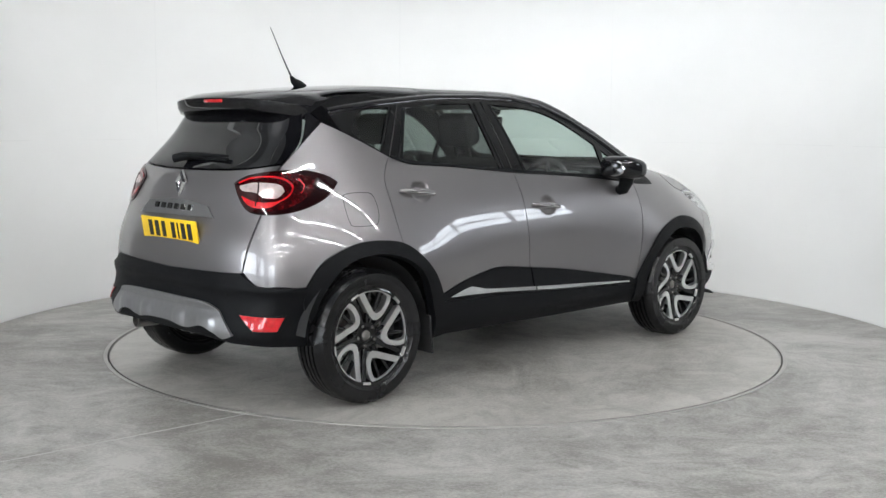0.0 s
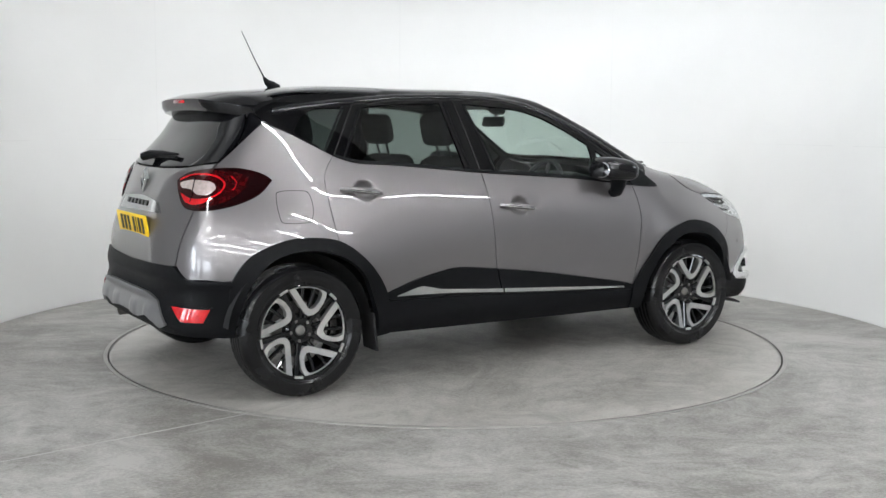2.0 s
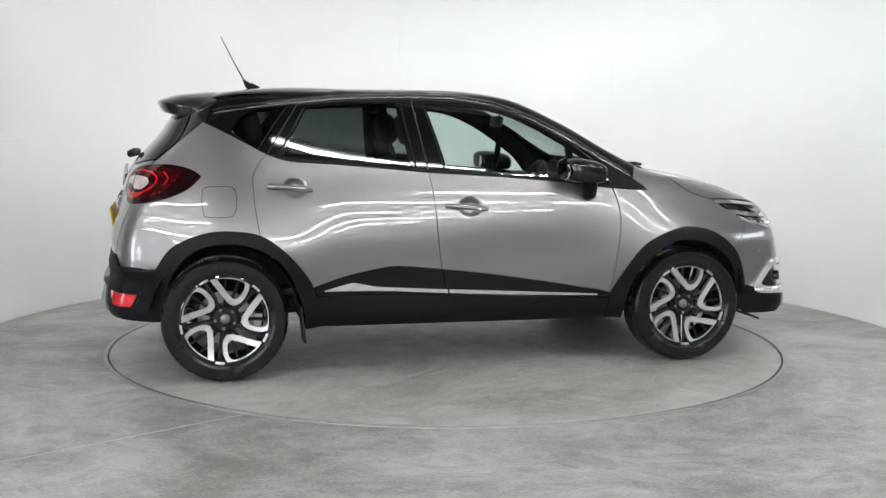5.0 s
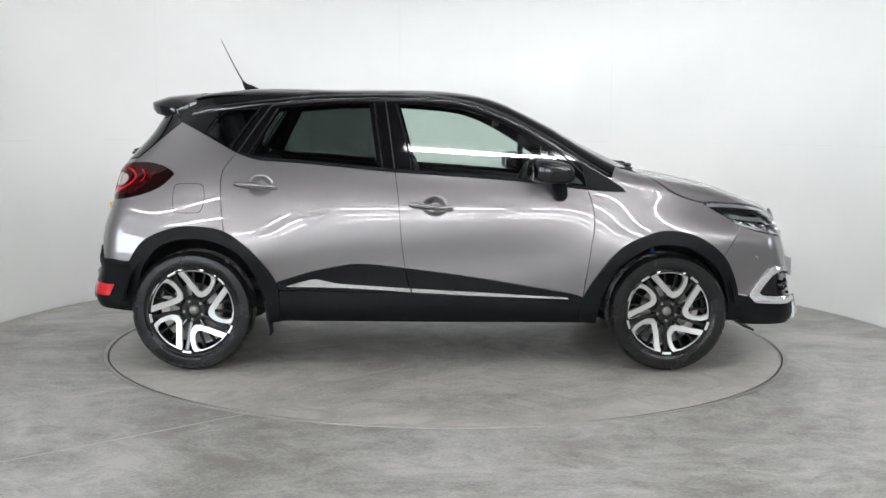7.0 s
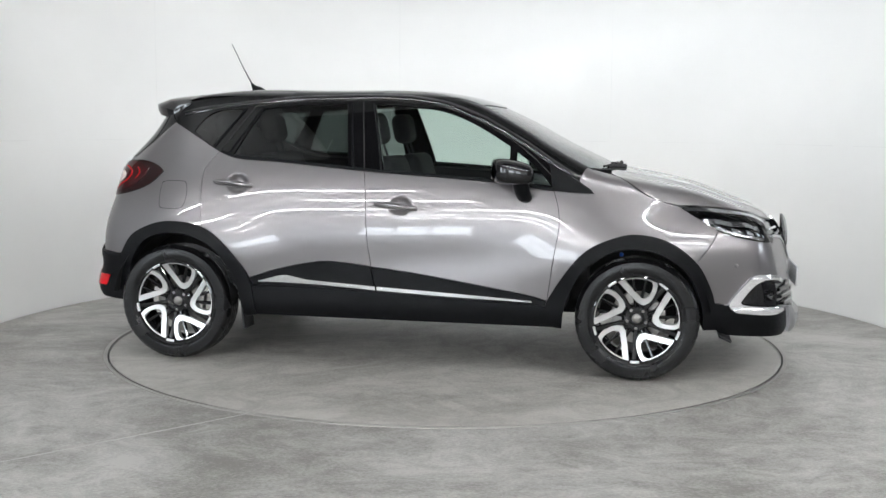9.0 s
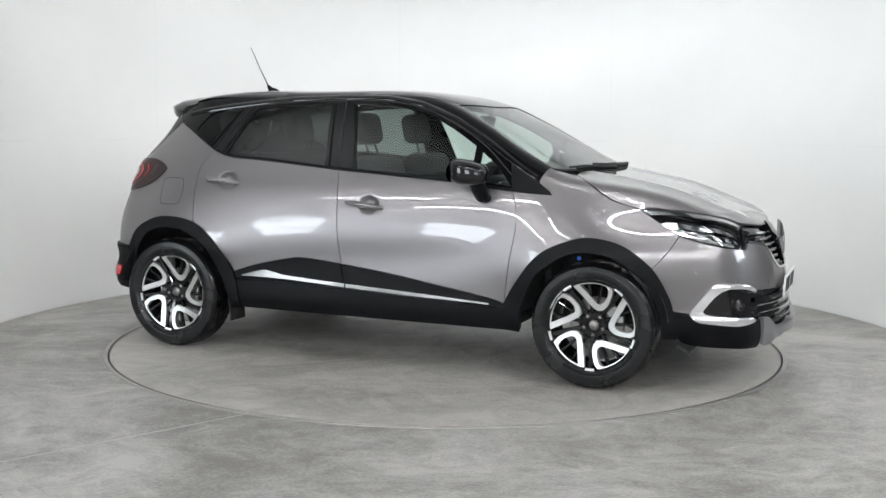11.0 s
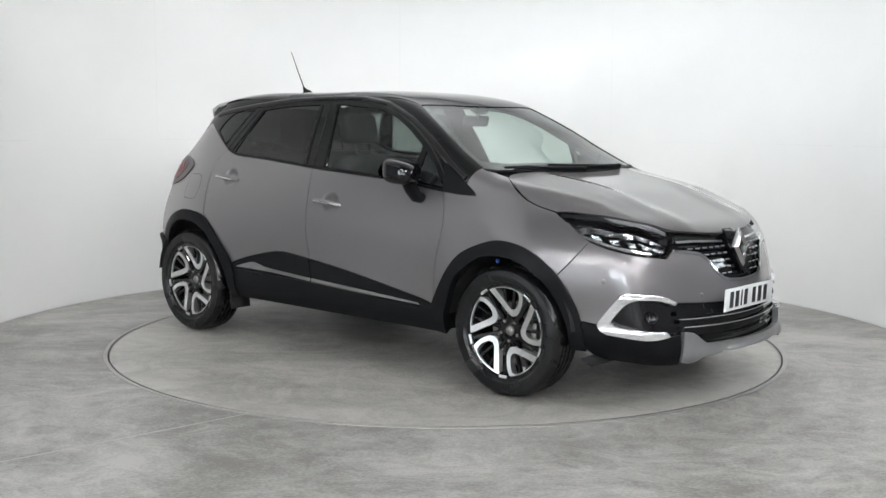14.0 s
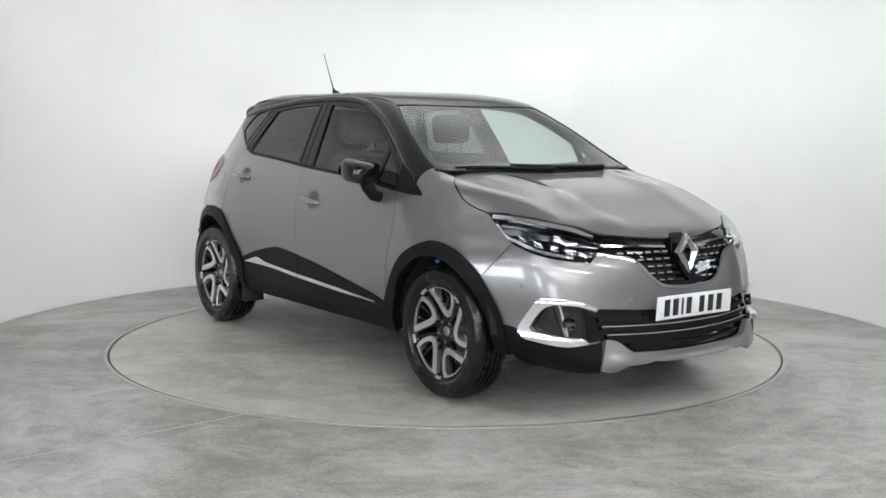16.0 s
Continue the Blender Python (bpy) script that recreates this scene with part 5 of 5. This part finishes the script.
def build_sides():
    # cladding under the doors
    d_low_r = [(-0.149, 0.432), (-0.50, 0.445), (-0.80, 0.452)]
    panel("door_cladding", M_PLASTIC, rear_door, SIDE, [CLAD, [(-0.149, 0.567), (-0.135, 0.50), (-0.117, 0.43)], [(-0.117, 0.43), (-0.50, 0.440), (-0.83, 0.448)], [(-0.83, 0.448), (-0.846, 0.487)]], lift=0.008, thick=0.02, gap=0.0015, label="textured black door cladding")
    panel("door_cladding", M_PLASTIC, front_door, SIDE, [CLAD_F, [(0.828, 0.412), (0.82, 0.385)], [(0.82, 0.385), (0.40, 0.405), (-0.111, 0.43)], [(-0.111, 0.43), (-0.13, 0.50), (-0.144, 0.567)]], lift=0.008, thick=0.02, gap=0.0015, label="textured black door cladding")
    panel("sill", M_PLASTIC, car, SIDE, [[(-0.83, 0.446), (-0.50, 0.438), (-0.117, 0.428), (0.40, 0.403), (0.82, 0.383)], [(0.82, 0.383), (0.84, 0.268)], [(0.84, 0.268), (0.0, 0.270), (-0.88, 0.275)], [(-0.88, 0.275), (-0.83, 0.446)]], lift=0.006, thick=0.06, gap=0.001, label="textured black sill")
    panel("chrome_moulding", M_CHROME, rear_door, SIDE, [[(-0.791, 0.472), (-0.672, 0.503), (-0.626, 0.508)], [(-0.626, 0.508), (-0.56, 0.494), (-0.480, 0.481), (-0.118, 0.458)], [(-0.118, 0.458), (-0.116, 0.437)], [(-0.116, 0.437), (-0.45, 0.458), (-0.791, 0.468)]], lift=0.018, thick=0.014, gap=0.0, step=0.02, edge=0.015, label="bright chrome side moulding")
    panel("chrome_moulding", M_CHROME, front_door, SIDE, [[(-0.110, 0.458), (0.30, 0.437), (0.744, 0.412)], [(0.744, 0.412), (0.75, 0.403)], [(0.75, 0.403), (0.30, 0.417), (-0.108, 0.437)], [(-0.108, 0.437), (-0.110, 0.458)]], lift=0.018, thick=0.014, gap=0.0, step=0.02, edge=0.015, label="bright chrome side moulding")
    # wheel arch trims
    r_out = [(-1.652, 0.585), (-1.565, 0.705), (-1.412, 0.775), (-1.279, 0.790), (-1.121, 0.766), (-0.99, 0.677), (-0.885, 0.554), (-0.835, 0.44), (-0.82, 0.28)]
    r_in = [(-0.885, 0.27), (-0.905, 0.40), (-0.991, 0.592), (-1.111, 0.688), (-1.280, 0.727), (-1.444, 0.694), (-1.545, 0.60), (-1.590, 0.50), (-1.60, 0.40)]
    panel("wheel_arch_trim", M_PLASTIC, car, SIDE, [r_out, [(-0.82, 0.28), (-0.885, 0.27)], r_in, [(-1.60, 0.40), (-1.655, 0.50), (-1.652, 0.585)]], lift=0.016, thick=0.05, gap=0.0, step=0.025, label="textured black rear wheel arch trim")
    f_out = [(0.82, 0.28), (0.825, 0.40), (0.911, 0.548), (1.031, 0.688), (1.184, 0.759), (1.307, 0.775), (1.463, 0.738), (1.60, 0.638), (1.678, 0.50), (1.705, 0.39), (1.715, 0.28)]
    f_in = [(1.645, 0.28), (1.635, 0.40), (1.57, 0.565), (1.434, 0.672), (1.300, 0.704), (1.184, 0.692), (1.090, 0.640), (1.00, 0.562), (0.925, 0.40), (0.905, 0.27)]
    panel("wheel_arch_trim", M_PLASTIC, car, SIDE, [f_out, [(1.715, 0.28), (1.645, 0.28)], f_in, [(0.905, 0.27), (0.82, 0.28)]], lift=0.016, thick=0.05, gap=0.0, step=0.025, label="textured black front wheel arch trim")
    # plastic corner under the screen pillar
    panel("pillar_corner_trim", M_PLASTIC, car, SIDE, [[(0.845, 1.000), (0.815, 1.165)], [(0.815, 1.165), (0.93, 1.085), (1.05, 1.002)], [(1.05, 0.998), (1.062, 0.986)], [(1.062, 0.986), (0.95, 0.990), (0.845, 1.000)]], lift=0.007, thick=0.012, gap=0.0, step=0.02, label="matt black pillar corner trim")
    # bright line and rubber along the window foot
    panel("belt_strip", M_PLASTIC, car, SIDE, ribbon([(-1.06, 1.184), (-0.96, 1.157), (-0.80, 1.144), (-0.657, 1.134), (-0.204, 1.095), (0.05, 1.079), (0.291, 1.063), (0.538, 1.043), (0.84, 1.007)], 0.013), lift=0.008, thick=0.012, gap=0.0, step=0.03, label="black window weatherstrip")
    for line in ([(-0.206, 1.100), (-0.232, 1.28), (-0.262, 1.475)], [(-1.066, 1.188), (-0.985, 1.315), (-0.897, 1.445)], [(-0.897, 1.447), (-0.62, 1.472), (-0.262, 1.482), (0.0, 1.476), (0.20, 1.447), (0.43, 1.362), (0.66, 1.230), (0.84, 1.075)]):
        panel("pillar_gap", M_PIT, car, SIDE, ribbon(line, 0.007), lift=0.0015, thick=0.0, gap=0.0, step=0.03)
    for line in ([(-0.272, 1.112), (-0.302, 1.30), (-0.325, 1.462)], [(-0.112, 1.098), (-0.150, 1.28), (-0.202, 1.462)], [(-1.012, 1.178), (-0.94, 1.295), (-0.862, 1.430)], [(-1.112, 1.212), (-1.035, 1.325), (-0.952, 1.437)]):
        panel("pillar_strip", M_PLASTIC, car, SIDE, ribbon(line, 0.010), lift=0.003, thick=0.003, gap=0.0, step=0.03)
    # fuel flap on the driver's side
    loop = [(-1.405, 1.008), (-1.369, 1.018), (-1.278, 1.018), (-1.243, 1.003), (-1.233, 0.933), (-1.250, 0.875), (-1.281, 0.862), (-1.385, 0.862), (-1.405, 0.880), (-1.412, 0.95), (-1.405, 1.008)]
    panel("fuel_flap_gap", M_PIT, rear_quarter[0], SIDE, [loop], holes=[[[(-1.325 + (x + 1.325) * 0.965, 0.940 + (z - 0.940) * 0.965) for x, z in loop]]], both=False, lift=0.0012, thick=0.0, gap=0.0, step=0.02, edge=0.015)
    # handles
    for doors, (xa, za, xb, zb) in ((rear_door, (-1.075, 1.020, -0.844, 0.998)), (front_door, (-0.124, 0.912, 0.109, 0.890))):
        bm = bmesh.new()
        pts, rs = [], []
        for i in range(9):
            u = i / 8
            x, z = xa + (xb - xa) * u, za + (zb - za) * u + 0.004 * math.sin(math.pi * u)
            y = S(x, z)[1] - 0.006 - 0.030 * math.sin(math.pi * min(1, max(0, u))) ** 0.5
            pts.append((x, y, z))
            rs.append(0.0075 + 0.0045 * math.sin(math.pi * u) ** 0.5)
        tube(bm, pts, rs, 12, 1.25)
        h = part("door_handle", bm, M_PAINT, doors[0], "grey and chrome pull handle")
        bm = bmesh.new()
        tube(bm, [(x, y - 0.010, z - 0.003) for x, y, z in pts[1:-1]], 0.004, 8)
        part("chrome_insert", bm, M_CHROME, h)
        bm = bmesh.new()
        tube(bm, [(x, -y, z) for x, y, z in pts], rs, 12, 1.25)
        part("door_handle", bm, M_PAINT, doors[1])
    # mirrors
    for s in (-1, 1):
        bm = bmesh.new()
        bmesh.ops.create_uvsphere(bm, u_segments=32, v_segments=20, radius=1.0)
        for v in bm.verts:
            x, y, z = v.co
            e = lambda c, k: math.copysign(abs(c) ** k, c)
            x, y, z = e(x, 0.66), e(y, 0.62), e(z, 0.62)
            sx = 0.105 if x > 0 else 0.118
            v.co = (0.640 + sx * x + 0.03 * y * s * -1, s * (0.885 + 0.108 * y), 1.098 + 0.066 * z * (1 - 0.12 * x) - 0.012 * x)
        head = part("door_mirror", bm, M_BLACK, car, "gloss black door mirror")
        bm = bmesh.new()
        lathe(bm, [(0.0, 0.004), (0.06, 0.004), (0.066, 0.0)], 28, pose(0.536, s * 0.890, 1.098, 0, -90, 0) @ Matrix.Diagonal((0.70, 1.15, 1, 1)))
        part("mirror_glass", bm, M_CHROME, head, "mirror glass")
        bm = bmesh.new()
        tube(bm, [(0.675, s * 0.885, 1.06), (0.685, s * 0.870, 1.01), (0.695, s * 0.845, 0.970), (0.70, s * 0.79, 0.955)], [0.05, 0.045, 0.040, 0.036], 14, 0.8)
        part("mirror_foot", bm, M_PLASTIC, head, "matt black mirror foot")
    # front wipers and scuttle
    panel("scuttle", M_PLASTIC, car, TOP, [[(1.172, 0.0), (1.148, -0.3), (1.105, -0.57), (1.035, -0.695)], [(1.035, -0.695), (1.075, -0.67), (1.145, -0.52), (1.20, -0.25), (1.215, 0.0), (1.20, 0.25), (1.145, 0.52), (1.075, 0.67), (1.035, 0.695)], [(1.035, 0.695), (1.105, 0.57), (1.148, 0.3), (1.172, 0.0)]], both=False, lift=0.004, thick=0.02, gap=0.0, label="black plastic scuttle")
    for y0, y1, xo in ((0.38, -0.22, 0.0), (-0.02, -0.56, 0.01)):
        bm = bmesh.new()
        ps = []
        for i in range(8):
            y = y0 + (y1 - y0) * i / 7
            x = 1.195 - 0.16 * abs(y) ** 2 + xo - 0.03 * i / 7
            ps.append((x, y, T(x, y)[2] + 0.016))
        tube(bm, ps, [0.012, 0.011, 0.010, 0.009, 0.008, 0.008, 0.007, 0.005], 8)
        tube(bm, [(x - 0.022, y - 0.05, z + 0.006) for x, y, z in ps[2:]], 0.006, 8)
        part("wiper", bm, M_PLASTIC, car, "black windscreen wiper")


def build_wheel():
    """One wheel about its own axle, z pointing out of the car."""
    w = new("wheel")
    bm = bmesh.new()
    prof = [(0.226, 0.070), (0.233, 0.086), (0.238, 0.090), (0.245, 0.0905), (0.258, 0.0995), (0.285, 0.1025), (0.303, 0.098), (0.306, 0.0985), (0.309, 0.0955), (0.3195, 0.086), (0.3255, 0.074), (0.328, 0.060)]
    tread = []
    for c in (0.045, 0.015, -0.015, -0.045):
        tread += [(0.3285, c + 0.006), (0.321, c + 0.004), (0.321, c - 0.004), (0.3285, c - 0.006)]
    prof = prof + tread + [(r, -h) for r, h in reversed(prof)]
    seg = 180
    lathe(bm, prof, seg)
    # cross cuts in the shoulder and middle ribs
    for v in bm.verts:
        r, h = math.hypot(v.co.x, v.co.y), v.co.z
        if r > 0.3185 and abs(h) < 0.088:
            i = round(math.atan2(v.co.y, v.co.x) / (2 * math.pi) * seg) % seg
            cut = (i % 4 == 0) if abs(h) > 0.048 else ((i + (2 if h > 0 else 0)) % 6 == 0 and r > 0.326)
            if cut:
                v.co.x *= (r - 0.0022) / r
                v.co.y *= (r - 0.0022) / r
    part("tyre", bm, M_TYRE, w, "black rubber tyre with a grooved tread", angle=28)
    bm = bmesh.new()
    lathe(bm, [(0.234, 0.078), (0.236, 0.088), (0.229, 0.090), (0.222, 0.080), (0.214, 0.055), (0.204, 0.02), (0.20, -0.06), (0.215, -0.09), (0.23, -0.09)], 72)
    rim = part("rim", bm, M_RIMBLK, w, "gloss black alloy rim")
    # short bright pieces of the rim edge between the spokes
    for k in range(5):
        bm = bmesh.new()
        rows = []
        for i in range(9):
            a = radians(72 * k + 121 + 12 * i / 8)
            rows.append([bm.verts.new((r * math.cos(a), r * math.sin(a), h)) for r, h in ((0.2355, 0.080), (0.2345, 0.0895), (0.229, 0.0905), (0.2225, 0.088), (0.2215, 0.078))])
        for p, q in zip(rows, rows[1:]):
            for j in range(4):
                bm.faces.new((p[j], p[j + 1], q[j + 1], q[j]))
        part("rim_edge", bm, M_RIMCUT, w, "bright machined rim edge")
    # centre and arms
    bm = bmesh.new()
    lathe(bm, [(0.0, 0.040), (0.034, 0.040), (0.040, 0.046), (0.066, 0.046), (0.078, 0.036), (0.082, 0.0), (0.082, -0.03)], 40)
    part("hub", bm, M_RIMBLK, w, "gloss black hub")
    for k in range(5):
        for da, wd in ((36, 0.026), (62, 0.016), (8, 0.016)):
            bm = bmesh.new()
            box(bm, (0.165, wd, 0.026), (0.142, 0, 0.050), (0, -7, 0), bevel=0.005, segs=1)
            bmesh.ops.transform(bm, matrix=pose(0, 0, 0, 0, 0, 90 + 72 * k + da), verts=bm.verts)
            part("spoke", bm, M_RIMBLK, w, "gloss black spoke")
    outer = [(-0.46, 0.885), (-0.25, 0.968), (0.0, 0.998), (0.20, 0.978), (0.335, 0.935), (0.375, 0.80), (0.345, 0.62), (0.25, 0.42), (0.12, 0.335), (0.0, 0.385), (-0.20, 0.60), (-0.36, 0.775)]
    inner = [(-0.275, 0.885), (-0.15, 0.930), (0.0, 0.945), (0.14, 0.930), (0.245, 0.885), (0.275, 0.79), (0.250, 0.65), (0.185, 0.52), (0.115, 0.475), (0.055, 0.505), (-0.07, 0.645), (-0.18, 0.775)]
    def dish(x, y):
        return 0.058 + 0.026 * min(1.0, math.hypot(x, y)) ** 2
    for k in range(5):
        bm = bmesh.new()
        o = soft_line([outer + outer[:1]], 0.06)
        i = soft_line([inner + inner[:1]], 0.06)
        n = 60
        def even(l):
            c = np.concatenate([[0], np.cumsum(np.linalg.norm(np.diff(np.vstack([l, l[:1]]), axis=0), axis=1))])
            u = np.linspace(0, c[-1], n, endpoint=False)
            ll = np.vstack([l, l[:1]])
            return np.stack([np.interp(u, c, ll[:, 0]), np.interp(u, c, ll[:, 1])], -1)
        o, i = even(o) * (1.12, 1.0), even(i) * (1.16, 1.0)
        o = o * (np.minimum(1.0, 0.999 / np.linalg.norm(o, axis=1)))[:, None]
        i = i * (np.minimum(1.0, 0.94 / np.linalg.norm(i, axis=1)))[:, None]
        ca, sa = math.cos(radians(72 * k)), math.sin(radians(72 * k))
        rows = []
        R = 0.2325
        for pts, dz in ((o, -0.030), (o, -0.002), (o * 0.985 + i * 0.015, 0.0), (i * 0.985 + o * 0.015, 0.0), (i, -0.002), (i * 0.96 + o * 0.04, -0.040)):
            rows.append([bm.verts.new((R * (x * ca - y * sa), R * (x * sa + y * ca), dish(x, y) + dz)) for x, y in pts])
        for a, b in zip(rows, rows[1:]):
            for q in range(n):
                bm.faces.new((a[q], a[(q + 1) % n], b[(q + 1) % n], b[q]))
        part("spoke_face", bm, M_RIMCUT, w, "machined silver spoke face", angle=25)
    bm = bmesh.new()
    lathe(bm, [(0.0, 0.050), (0.020, 0.049), (0.024, 0.046), (0.026, 0.040)], 28)
    part("centre_cap", bm, M_DISKBR, w, "small chrome centre cap")
    for k in range(5):
        bm = bmesh.new()
        a = radians(90 + 72 * k + 36)
        lathe(bm, [(0.0, 0.050), (0.007, 0.050), (0.009, 0.046), (0.009, 0.035)], 8, Matrix.Translation((0.053 * math.cos(a), 0.053 * math.sin(a), 0)))
        part("wheel_bolt", bm, M_DISKBR, w)
    bm = bmesh.new()
    lathe(bm, [(0.05, 0.01), (0.075, 0.0), (0.14, 0.0), (0.14, -0.02), (0.05, -0.02)], 48)
    box(bm, (0.06, 0.12, 0.05), (0.12, 0.0, 0.0), bevel=0.01)
    part("brake_disc", bm, M_DISKBR, w, "steel brake disc and caliper")
    return w


def place_wheels():
    first = build_wheel()
    spots = [(1.303, -0.765, 90, 0, -2), (-1.303, -0.765, 90, 0, -9), (1.303, 0.765, -90, 0, 30), (-1.303, 0.765, -90, 0, 50)]
    for k, (x, y, rx, rz, spin) in enumerate(spots):
        m = pose(x, y, 0.3275, rx, 0, 0) @ pose(0, 0, 0, 0, 0, spin)
        ob = first if k == 0 else copy_thing(first, m)
        ob.matrix_basis = m
        ob.parent = car
        if "label" not in ob:
            ob["label"] = "black and machined-silver alloy wheel"


def build_under_and_cabin():
    bm = bmesh.new()
    box(bm, (1.75, 1.50, 0.14), (-0.02, 0, 0.33), bevel=0.03)
    box(bm, (0.55, 1.0, 0.25), (1.50, 0, 0.40), bevel=0.04)
    box(bm, (0.5, 1.0, 0.22), (-1.55, 0, 0.46), bevel=0.04)
    box(bm, (2.9, 0.14, 0.10), (0, 0.1, 0.25), bevel=0.03)
    part("underbody", bm, M_UNDER, car, "black underbody")
    for x in (1.303, -1.303):
        for s in (-1, 1):
            bm = bmesh.new()
            n = 24
            rows = []
            for i in range(n + 1):
                a = radians(6 + 168 * i / n)
                r = 0.385
                rows.append([bm.verts.new((x + r * math.cos(a), y * s, 0.33 + r * math.sin(a))) for y in (0.83, 0.48)])
            for a, b in zip(rows, rows[1:]):
                bm.faces.new((a[0], a[1], b[1], b[0]))
            bm.faces.new([r[1] for r in rows])
            part("wheel_liner", bm, M_UNDER, car, "black wheel well liner")
            bm = bmesh.new()
            if x < 0:
                box(bm, (0.012, 0.15, 0.20), (x + 0.405, s * 0.77, 0.285), (0, -6, 0), bevel=0.004)
            else:
                box(bm, (0.07, 0.22, 0.012), (x + 0.46, s * 0.70, 0.235), (0, 22, 0), bevel=0.004)
            part("mud_flap", bm, M_UNDER, car, "black rubber mud flap")
    bm = bmesh.new()
    bmesh.ops.create_uvsphere(bm, u_segments=12, v_segments=8, radius=0.011, matrix=Matrix.Translation((1.215, -0.80, 0.668)))
    part("liner_clip", bm, M_BLUE, car, "small blue plastic clip in the wheel arch")
    # door linings and cabin shell
    panel("door_lining", M_TRIM, rear_door, SIDE, [BELT_R, GAP_MID, rev(CLAD), ARCH_R, GAP_REAR], lift=-0.055, thick=0.0, gap=-0.004, step=0.06)
    panel("door_lining", M_TRIM, front_door, SIDE, [BELT_F, GAP_FRONT, rev(CLAD_F), rev(GAP_MID)], lift=-0.055, thick=0.0, gap=-0.004, step=0.06)
    rl = [(-1.42, -0.47), (-1.0, -0.50), (-0.4, -0.51), (0.1, -0.50), (0.38, -0.46)]
    mir = [(x, -y) for x, y in reversed(rl)]
    panel("headliner", M_LINER, car, TOP, [rl, [(0.38, -0.46), (0.43, 0), (0.38, 0.46)], mir, [(-1.42, 0.47), (-1.42, -0.47)]], both=False, lift=-0.03, thick=0.0, gap=0.0, step=0.07, label="pale grey headliner")
    bm = bmesh.new()
    box(bm, (0.42, 1.36, 0.24), (0.86, 0, 0.90), (0, 10, 0), bevel=0.07, segs=4)
    box(bm, (0.25, 0.40, 0.10), (0.72, -0.36, 1.00), (0, 14, 0), bevel=0.04, segs=3)
    dash = part("dashboard", bm, M_TRIM, car, "dark grey dashboard")
    bm = bmesh.new()
    m = pose(0.50, -0.36, 0.96, 0, -66, 0)
    pts = [m @ Vector((0.185 * math.cos(a), 0.185 * math.sin(a), 0)) for a in (2 * math.pi * k / 36 for k in range(37))]
    tube(bm, pts, 0.016, 10)
    box(bm, (0.14, 0.16, 0.04), (0.515, -0.36, 0.955), (0, -66, 0), bevel=0.015)
    for a in (0, 90, 180):
        p = m @ Vector((0.18 * math.cos(radians(a - 90)), 0.18 * math.sin(radians(a - 90)), 0))
        tube(bm, [(0.515, -0.36, 0.955), p], 0.014, 8)
    part("steering_wheel", bm, M_TRIM, car, "dark steering wheel")
    bm = bmesh.new()
    box(bm, (0.03, 0.22, 0.065), (0.40, 0.0, 1.370), (0, 12, 0), bevel=0.014)
    tube(bm, [(0.41, 0, 1.38), (0.43, 0, 1.44)], 0.01, 8)
    box(bm, (0.08, 0.12, 0.05), (0.42, 0, 1.445), (0, 30, 0), bevel=0.02)
    part("cabin_mirror", bm, M_TRIM, car, "dark inside mirror")
    def seat(x, y, wide, rests):
        bm = bmesh.new()
        box(bm, (0.50, wide, 0.20), (x + 0.22, y, 0.62), (0, -6, 0), bevel=0.06, segs=3)
        box(bm, (0.16, wide, 0.58), (x - 0.08, y, 0.88), (0, -16, 0), bevel=0.065, segs=4)
        for ry in rests:
            box(bm, (0.11, 0.27, 0.19), (x - 0.215, y + ry, 1.32), (0, -12, 0), bevel=0.05, segs=4)
            for d in (-0.06, 0.06):
                tube(bm, [(x - 0.15, y + ry + d, 1.12), (x - 0.205, y + ry + d, 1.28)], 0.007, 6)
        return part("seat", bm, M_FABRIC, car, "dark fabric car seat with a headrest")
    seat(-0.02, -0.36, 0.50, [0])
    seat(-0.02, 0.36, 0.50, [0])
    seat(-0.92, 0.0, 1.24, [-0.38, 0.38])
    bm = bmesh.new()
    box(bm, (0.50, 1.05, 0.03), (-1.45, 0, 1.06), bevel=0.01)
    box(bm, (1.9, 1.30, 0.04), (-0.2, 0, 0.44), bevel=0.01)
    part("cabin_floor", bm, M_TRIM, car, "dark carpet and parcel shelf")
    # bulkheads close the cabin from engine and boot
    bm = bmesh.new()
    box(bm, (0.03, 1.40, 0.66), (1.02, 0, 0.70))
    part("bulkhead", bm, M_UNDER, car)


build_front()
build_rear()
plate((-1.890, 0.0, 0.822), -9, -1, M_YELLOW, "yellow rear number plate with plain dark bars")
plate((2.182, 0.0, 0.510), 3, 1, M_WHITE, "white front number plate with plain dark bars")
build_sensors()
build_sides()
place_wheels()
build_under_and_cabin()


def turn(t):
    return 44.419 - 6.1145 * t


def motions():
    """The turntable turns at an even rate and carries the car with it."""
    walk(turntable, [(k * 0.5, pose(0, 0, 0, 0, 0, turn(k * 0.5))) for k in range(33)])
    walk(car, [(k * 0.5, pose(0, 0, 0, 0, 0, turn(k * 0.5)) @ pose(-0.101, -0.077, 0.002)) for k in range(33)])


motions()
